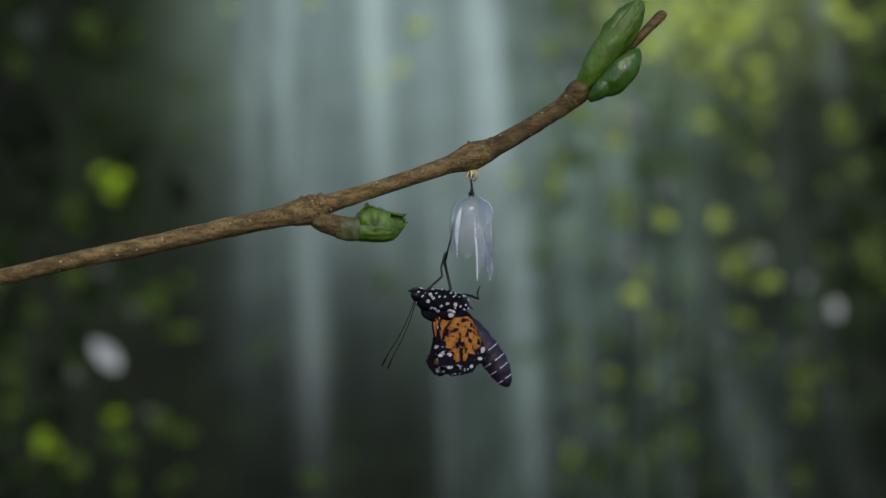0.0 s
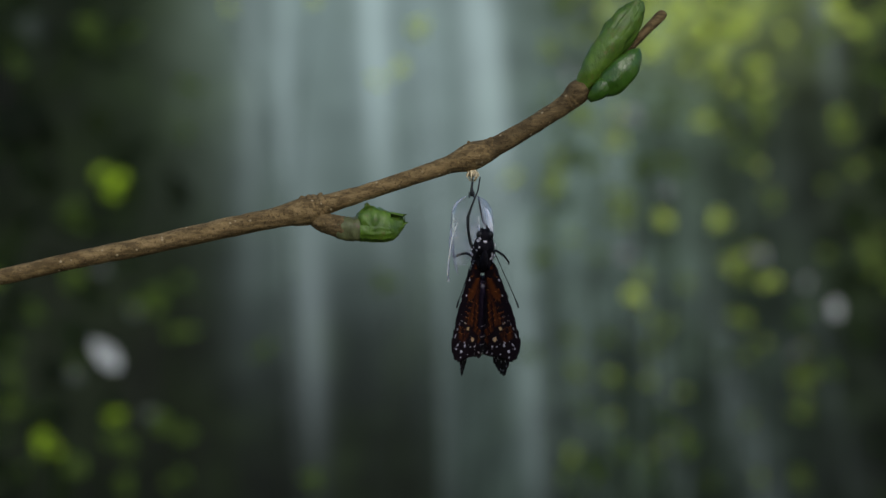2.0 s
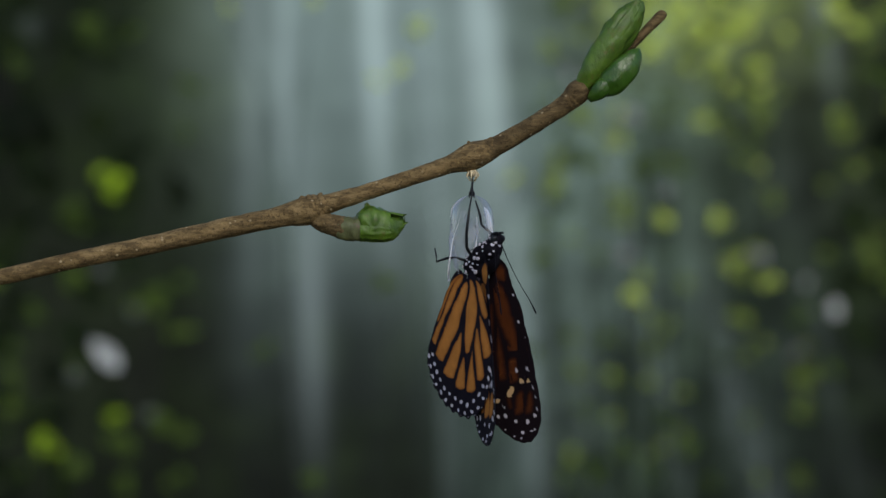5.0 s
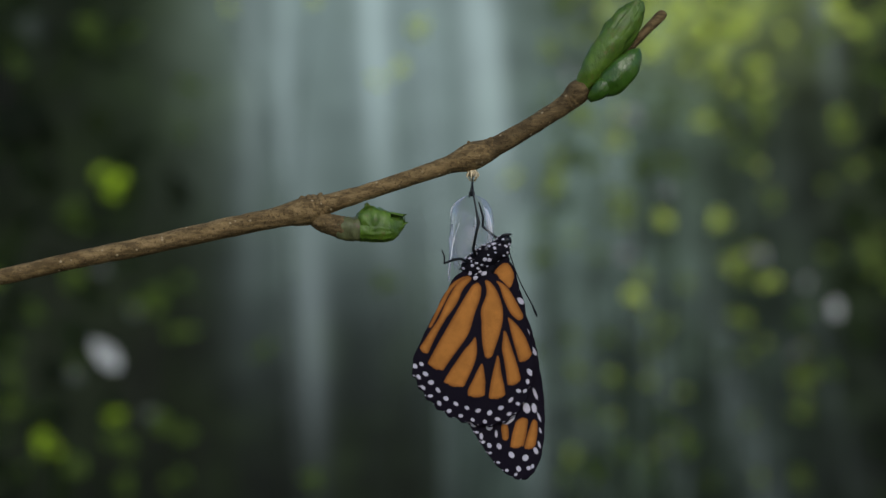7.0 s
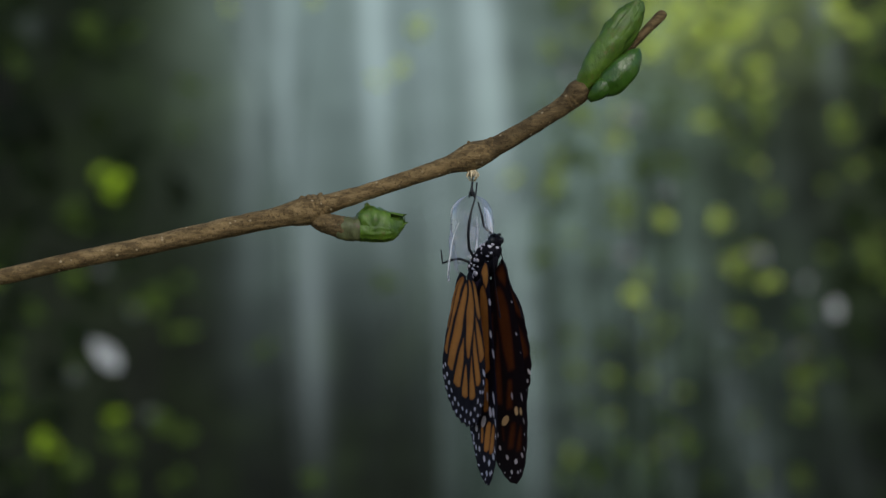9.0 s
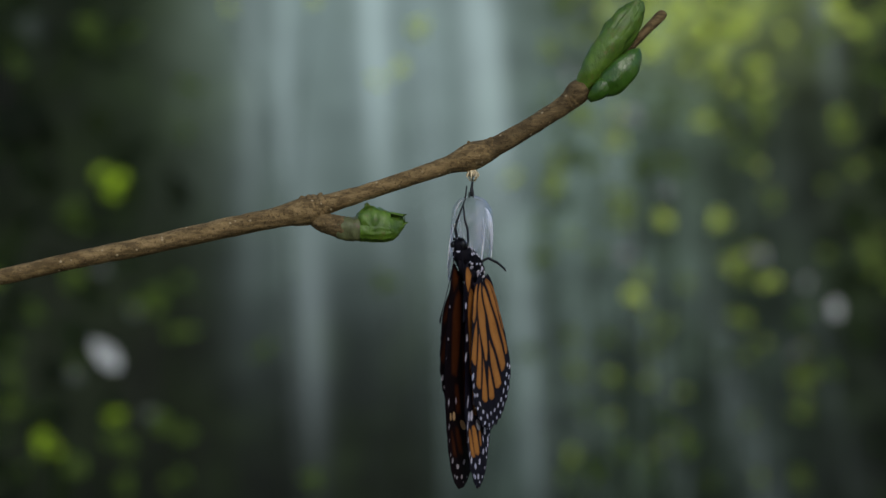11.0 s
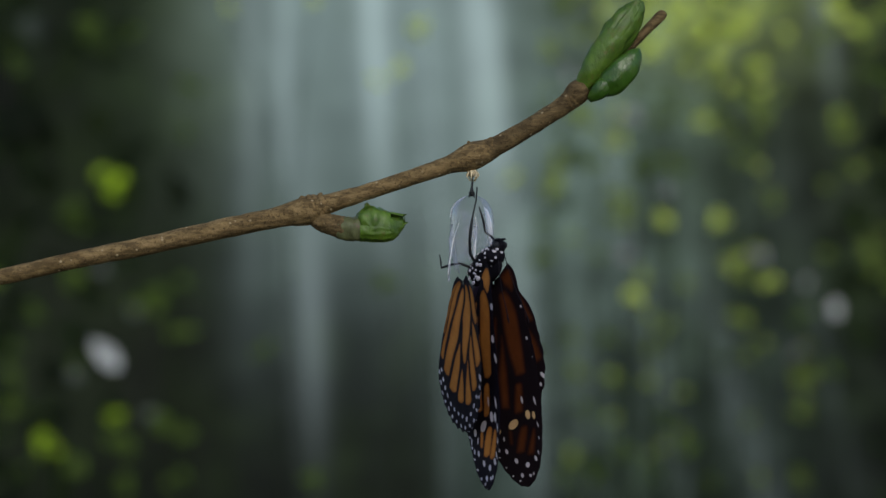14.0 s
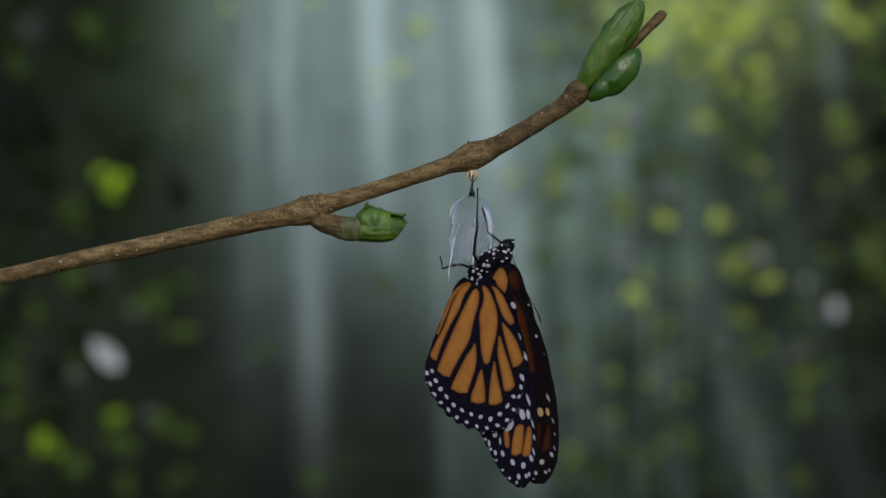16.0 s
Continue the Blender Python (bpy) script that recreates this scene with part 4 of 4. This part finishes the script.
    for part_name, side, thick in (("abdomen", 0, 1.0), ("abdomen_side", -1, 0.93), ("abdomen_side", 1, 0.93)):
        bm = bmesh.new()
        tube(bm, [(x, y, z, r * thick) for x, y, z, r in rows], 20, 0.05, 0.6, size=U)
        abdomen = part(part_name, bm, ABDOMEN, top, "dark purple ringed abdomen")
        ABDOMENS.append((abdomen, side))
        for t in (0.5, 0.63, 0.76, 0.88):
            x, y, z, r = rows[int(round(t * 36))]
            r *= thick
            bm = bmesh.new()
            for i in range(20):
                if i % 5 == 4:
                    continue
                q = [Vector((x, y, z)) + sx * (math.cos(w) * r * 1.03) + Vector((0, math.sin(w) * r * 0.62, 0)) for w in (math.tau * i / 20, math.tau * (i + 0.8) / 20)]
                bm.faces.new([bm.verts.new(v * U) for v in (q[0] - d * 0.9, q[1] - d * 0.9, q[1] + d * 0.9, q[0] + d * 0.9)])
            part("abdomen_band", bm, WHITE, abdomen, "thin white dashed band")
    # legs
    legs = [[(838, 452, -14, 4.0), (834, 440, -20, 3.4), (839, 415, -25, 3.2), (844, 393, -26, 3.6), (839, 372, -18, 2.2), (834, 346, -7, 1.8), (832, 322, -3, 1.6)],
            [(826, 464, -12, 3.4), (812, 457, -26, 3.2), (799, 459, -37, 3.0), (784, 465, -46, 2.8), (785, 454, -48, 2.0), (780, 441, -47, 1.4)],
            [(878, 438, 8, 2.9), (886, 429, 13, 2.7), (873, 419, 10, 2.7), (850, 400, 1, 2.9), (851, 384, -3, 2.6), (846, 366, -6, 2.2), (843, 357, -7, 1.6)],
            [(834, 458, 14, 3.2), (826, 452, 26, 3.0), (818, 461, 40, 2.8), (812, 473, 50, 2.2), (806, 477, 50, 1.5)]]
    for row in legs:
        bm = bmesh.new()
        tube(bm, [(*local(u, v, y), w * 0.78) for u, v, y, w in row], 8, 0.25, size=U)
        LEGS.append((part("leg", bm, LEG, top), local(*row[0][:3]) * U))
    for s in (-1, 1):
        bm = bmesh.new()
        ball(bm, local(860, 478, s * 9), (10, 6, 14), tilt, 14, wobble=0.12)
        ball(bm, local(840, 488, s * 9), (10, 6, 11), tilt, 12, wobble=0.12)
        base = part("wing_base", bm, BODY_BLACK, top)
        bm = bmesh.new()
        for u, v, y, w in ((838, 491, 16, 5.0), (853, 483, 17, 5.6), (846, 480, 17, 3.2), (828, 484, 17, 3.6)):
            ball(bm, local(u, v, s * y), (w, 1.2, w * 0.7), Matrix.Rotation(radians(-25), 3, "Y"), 10, wobble=0.25)
        part("wing_base_dots", bm, WHITE, base, "white dots")
    # wings
    SHARES = {hind: wing_pieces(hind) for hind in (False, True)}
    for hind in (False, True):
        for side in (-1, 1):
            name = "hindwing" if hind else "forewing"
            w = new(name)
            w.parent = top
            w.empty_display_size = 0.003
            tagged(w, "orange wing with black veins and white-spotted black edge" if hind else "black-tipped orange wing with white spots")
            WINGS.append((w, hind, side))
            for quads, anchor, tangent, rank in SHARES[hind]:
                ob = new("wing_patch", patch_mesh(hind, side, [tuple(int(c) for c in q) for q in quads]))
                ob.parent = w
                PIECES.append((ob, hind, anchor, tangent, rank, side))
    return top


# ---- what moves ----
# one number for each tenth of a second: the turn about the stalk, in degrees
TURN_A = [-172, -115, -140, -160, -88, -85, -83, -108, -135, -112, -116, -108, -120, -73, -85, -73, -73, -74, -75, -84, -86,
          -64, -140, -100, -104, -104, -105, -108, -108, -110, -112, -113, -72, -60, -62, -64, -52, -68, -82, -140, -148, -64, -64]
TURN_B = [-22, -8, -3, -2, 0, -14, -6, -3, -6, -8, -72, -38, -22, -14, -20,
          -52, -46, -60, -26, -46, -48, -40, -47, -28, -36, -34, -32, -61, -100, -46]
TURN_C = [-125, -125, -131, -112, -108, -112, -110, -112, -82, -95, -98, -50, -53, -44, -26, -60, -66, -23, -30, -24, -36, -30, -54, -54,
          -90, -58, -44, -53, -40, -24, -22, -16, -24, -44, -30, -8, -10, -24, -10, -6, -4, -4, -15, -12, -8, -6, -14, -30]
# and the opening of the wings
OPEN_A = [6, 28, 20, 12, 32, 32, 32, 30, 20, 28, 27, 30, 28, 31, 31, 31, 31, 31, 30, 28, 26,
          27, 22, 30, 27, 26, 26, 25, 25, 24, 23, 23, 34, 32, 32, 32, 30, 30, 32, 12, 10, 27, 27]
OPEN_B = [-2, -2, -2, -2, -2, 4, -2, -2, -2, -2, 11, 5, -1, -2, -1,
          8, 7, 5, -1, 7, 6, 5, 3, 5, 5, -2, 7, 6, 11, 7]
OPEN_C = [-2, 7, -2, 11, 8, -2, -2, -2, 10, -2, 8, 6, -2, 8, -2, 11, 10, 10, 10, -2, 10, -2, 9, 9,
          11, 9, -2, 13, 5, -1, 0, 4, -2, 8, 4, 6, -1, -2, -1, -1, 4, 7, 15, -1, 4, 6, 4, 13]
TURN = dict([(i, a) for i, a in enumerate(TURN_A)] + [(63 + i, a) for i, a in enumerate(TURN_B)] + [(113 + i, a) for i, a in enumerate(TURN_C)])
OPEN = dict([(i, a) for i, a in enumerate(OPEN_A)] + [(63 + i, a) for i, a in enumerate(OPEN_B)] + [(113 + i, a) for i, a in enumerate(OPEN_C)])
OPEN.update({100: 7, 104: 9, 108: 7})
TURN_AT = table([(i / 10, a) for i, a in sorted(TURN.items())])
OPEN_AT = table([(i / 10, a) for i, a in sorted(OPEN.items())])
# slow changes: growth of the wings, shift of the body in units, lean
# the soft wings, as shares of the full-grown ones: length, lift of the tip, drop of the inner corner, outward flare, width near the root and near the rim
YOUNG_FORE = [table(list(zip((0, 0.5, 1.2, 2.0, 2.9, 3.8, 4.2, 5.3, 6.3), row))) for row in
              ((0.25, 0.377, 0.42, 0.463, 0.575, 0.66, 0.69, 0.9, 1.0), (0.1, 0.2, 0.2, 0.22, 0.32, 0.37, 0.3, 0.1, 0.0), (0.1, 0.2, 0.5, 0.77, 0.5, 0.3, 0.18, 0.05, 0.0),
               (0.06, 0.13, 0.09, 0.05, 0.06, 0.07, 0.06, 0.02, 0.0), (0.3, 0.46, 0.56, 0.46, 0.62, 0.5, 0.57, 0.85, 1.0), (0.33, 0.42, 0.55, 0.54, 0.76, 0.8, 0.82, 0.95, 1.0))]
YOUNG_HIND = [table(list(zip((0, 0.3, 0.5, 1.2, 2.0, 2.8, 3.5, 3.9, 4.2, 5.3, 6.3), row))) for row in
              ((0.37, 0.4, 0.43, 0.55, 0.68, 0.77, 0.83, 0.84, 0.87, 0.97, 1.0), (0,) * 11, (0,) * 11, (0,) * 11,
               (0.36, 0.38, 0.4, 0.5, 0.58, 0.66, 0.74, 0.8, 0.84, 0.96, 1.0), (0.36, 0.38, 0.4, 0.5, 0.6, 0.68, 0.76, 0.82, 0.86, 0.97, 1.0))]
# turn of the forewings and of the hindwings in their own plane, towards the tail
SWOLLEN = table([(0.3, 0), (0.4, 1), (3.1, 1), (3.8, 0)])     # the full abdomen, emptied into the wings
HIND_SHARE = table([(1.2, 0.4), (1.3, 0.1), (1.9, 0.1), (2.0, 0.4)])
FORE_BACK = table([(0, 18), (0.3, 12), (0.4, 0), (3.8, 0), (3.9, 3), (4.0, 3), (4.1, 0), (16, 0)])
HIND_BACK = table([(0, -7), (0.3, -5), (0.4, 0), (3.8, 0), (3.9, 0), (4.0, 0), (4.1, 0), (16, 0)])
SHIFT_U = table([(0, -20), (0.1, -12), (0.2, -18), (0.3, -24), (0.4, 12), (0.6, 12), (0.8, 4), (1.2, 4), (1.3, 9), (1.8, 10), (2.0, 18), (2.3, 2), (3.1, 3), (3.4, 14), (3.5, 16), (3.8, 10), (3.9, 10), (4.0, 11), (4.1, 10), (4.2, 8), (6.3, 3), (8.4, 3), (8.5, -4), (8.6, 3), (9.2, 3), (11.3, 3), (11.6, 4), (12.0, 18), (12.3, 6), (12.5, 4), (12.8, 5), (13.0, 0), (13.2, 6), (13.5, 2), (14.0, 2), (14.5, 1), (15.0, -4), (15.3, 2), (15.5, -3), (15.7, 4), (16, 4)])
SHIFT_V = table([(0, 68), (0.1, 66), (0.2, 60), (0.3, 24), (0.4, -10), (3.8, -7), (3.9, 1), (4.0, 1), (4.1, -6), (4.2, -6), (6.3, 6), (6.6, 6), (7.0, 1), (8.0, -1), (9.2, 2), (11.3, 8), (16, 11)])
SHELL_AT = table([(0, -160), (0.3, -120), (0.4, -30), (0.8, -60), (1.2, -50), (1.3, -12), (2.1, -14), (2.2, -40), (3.1, -40), (3.2, -10), (3.8, -14), (4.0, -48), (4.2, -10), (6.3, 0), (9.2, -8), (11.3, -34), (12.0, -30), (12.6, -6), (16, 0)])
LEAN = table([(0, 25), (0.3, 25), (0.4, 5), (0.7, 8), (0.8, 20), (0.9, 10), (1.2, 8), (1.3, 0), (2.0, 0), (2.1, 6), (2.2, 22), (2.3, 8), (3.1, 8), (3.2, 0), (3.8, 0), (3.9, 13), (4.0, 13), (4.1, 0), (16, 0)])
WING_BASE = Vector((3, 0, -145)) * U


def leaning(angle):
    """A turn of the body, head down, about the base of its wings."""
    return Matrix.Translation(WING_BASE) @ Matrix.Rotation(radians(angle), 4, "Y") @ Matrix.Translation(-WING_BASE)


TIMES = [round(i * 0.1, 1) for i in range(161)]
HINGE = Vector((-0.15, 0, -0.99))
NEAR_FORWARD = table([(11.2, 0), (11.4, -2.5), (11.6, -2.5), (11.8, 0), (15.6, 0), (15.8, 2.5), (16, 3.5)])
FORWARD = table([(8.2, 0), (8.4, 2.2), (8.6, 2.2), (9.0, 0), (12.8, 0), (13.0, 2.4), (13.2, 0), (15.2, 0), (15.4, 3.4), (15.6, 3.4), (15.8, 2.8), (16, 2.8)])


def hang(t, yaw):
    """The wings' own weight turns the body towards the plumb line while it shows its right side."""
    return min(6.0, max(0.0, -90 - yaw) * 0.16) if t < 3.5 and t > 0.35 or t > 9 else 0.0


def late_open(t):
    """The wing roots spread with the wings once these are full-grown."""
    return max(0.0, OPEN_AT(t)) * min(1.0, max(0.0, (t - 4.2) / 2.1))


def grown(t):
    return min(1.0, max(0.0, (t - 4.2) / 2.1))


def fore_open(t):
    """The soft forewings lie flatter on the back than the full-grown ones."""
    return OPEN_AT(t) * (1.6 - 0.6 * grown(t))


def far_round(t):
    return min(1.0, max(0.0, (abs(TURN_AT(t)) - 43) / 10)) * grown(t)


def room(t):
    """How far the wings on the near side can still open before they are seen edge on, in degrees."""
    yaw = abs(TURN_AT(t))
    return max(0.0, 70 - min(yaw, 180 - yaw))


def pulled(t, hind, side):
    """How far the wings on the side that turns away from the body are pulled outwards, in units, when the body swings far round."""
    return (16 if hind else 7) * far_round(t) * min(1.0, room(t) / 8) * min(1.0, max(0.0, OPEN_AT(t) / 9)) * min(1.0, max(0.0, -3 * side * math.cos(radians(TURN_AT(t)))))


def hind_open(t):
    """The hindwings lie round the abdomen and open less, unless the body swings far round."""
    late = max(0.0, OPEN_AT(t))
    late = late * 0.4 + min(late * 1.1 * far_round(t), max(0.0, room(t) - late * 0.4))
    early = OPEN_AT(t) * HIND_SHARE(t)
    return early + (late - early) * grown(t)


def hind_back(t):
    """The full-grown hindwings sag towards the head, most while the wings are spread."""
    return HIND_BACK(t) - (1.5 + 3.5 * abs(math.sin(radians(2 * TURN_AT(t))))) * min(1.0, max(0.0, (t - 6.4) / 0.6))


def swing(t, yaw):
    """The body hangs beside the stalk and swings round it as it turns, in units."""
    return SHIFT_U(t) + 12 * math.sin(radians(-2 * yaw)) * min(1.0, max(0.0, t - 5.0))


def drawn_in(hind, x, z, t):
    """Where a point of the full-grown wing lies in the soft wing, in the wing's plane."""
    long, lift, drop, flare, slim, wide = [q(t) for q in (YOUNG_HIND if hind else YOUNG_FORE)]
    q = min(1.0, max(0.0, (-z / 300 - 0.3) / 0.7))
    q = q * q * (3 - 2 * q)
    p = min(1.0, max(0.0, (-z - 220) / 130)) if not hind else q
    return Vector((x * (slim + (wide - slim) * p) - flare * z, 0, long * z + lift * max(x, 0.0) * q + drop * min(x, 0.0) * min(1.0, -z / 240)))


def piece_pose(hind, anchor, tangent, rank, side, t):
    """Where a patch lies while the soft wing is still drawn in: slid towards the root, turned with the wing's edge, and lapped over its neighbours."""
    x, z = anchor
    there = drawn_in(hind, x, z, t)
    dx, dz = drawn_in(hind, x + 8, z, t) - there, drawn_in(hind, x, z + 8, t) - there
    if tangent:
        now = dx * tangent[0] + dz * tangent[1]
        turn = math.atan2(now.z, now.x) - math.atan2(tangent[1], tangent[0])
    else:
        turn = math.atan2(dx.z - dz.x, dx.x + dz.z)
    long = (YOUNG_HIND if hind else YOUNG_FORE)[0](t)
    there.y = rank * (side if hind else -0.55 * side) * min(1.0, max(0.0, (1 - long) * 3))
    return Matrix.Translation(there * U) @ Matrix.Rotation(-turn, 4, "Y") @ Matrix.Translation(Vector((-x, 0, -z)) * U)


def motions():
    rows, shell = [], []
    for t in TIMES:
        yaw = TURN_AT(t)
        rows.append((t, Matrix.Translation(at(STALK[0] + swing(t, yaw), STALK[1] + SHIFT_V(t))) @ pose(0, 0, 0, 0, -hang(t, yaw), 0) @ pose(0, 0, 0, 0, 0, yaw) @ leaning(LEAN(t))))
        shell.append((t, Matrix.Translation(at(*STALK)) @ pose(0, 0, 0, 0, 0, SHELL_AT(t))))
    walk(BUTTERFLY, rows)
    walk(CHRYSALIS, shell)
    for w, hind, side in WINGS:
        u, v = WING_ROOT[hind]
        gap, more = (13, 0.85) if hind else (7, 0.5)
        walk(w, [(t, Matrix.Translation(Vector((u - STALK[0], side * (gap + more * late_open(t) + pulled(t, hind, side) + (8 * (1 - grown(t)) if hind else 0.0)), STALK[1] - v)) * U) @ Matrix.Rotation(radians((hind_back(t) if hind else FORE_BACK(t) - (FORWARD(t) if side > 0 else NEAR_FORWARD(t))) - LEAN(t)), 4, "Y") @ Matrix.Rotation(radians(-side * (hind_open(t) if hind else fore_open(t) + min(0.6 * pulled(t, False, side), max(0.0, 13 - OPEN_AT(t)), room(t)))), 4, HINGE)) for t in TIMES])
    for ob, side in ABDOMENS:
        walk(ob, [(t, Matrix.Translation(Vector((-4, 11 * side, -18 + 5 * abs(side))) * (U * SWOLLEN(t))) @ leaning(-0.7 * LEAN(t))) for t in TIMES])
    for ob, root in LEGS:
        walk(ob, [(t, Matrix.Translation(root) @ Matrix.Rotation(radians(-LEAN(t)), 4, "Y") @ Matrix.Translation(-root)) for t in TIMES])
    for ob, s, root in ANTENNAE:
        walk(ob, [(t, Matrix.Translation(root) @ Matrix.Rotation(radians(s * 14 * (1 - grown(t))), 4, "X") @ Matrix.Rotation(radians(-LEAN(t)), 4, "Y") @ Matrix.Translation(-root)) for t in TIMES])
    for ob, hind, anchor, tangent, rank, side in PIECES:
        walk(ob, [(t, piece_pose(hind, anchor, tangent, rank, side, t)) for t in [i * 0.3 for i in range(22)] + [16.0]])


build_setting()
build_twig()
CHRYSALIS = build_chrysalis()
BUTTERFLY = build_butterfly()
build_foliage()
motions()
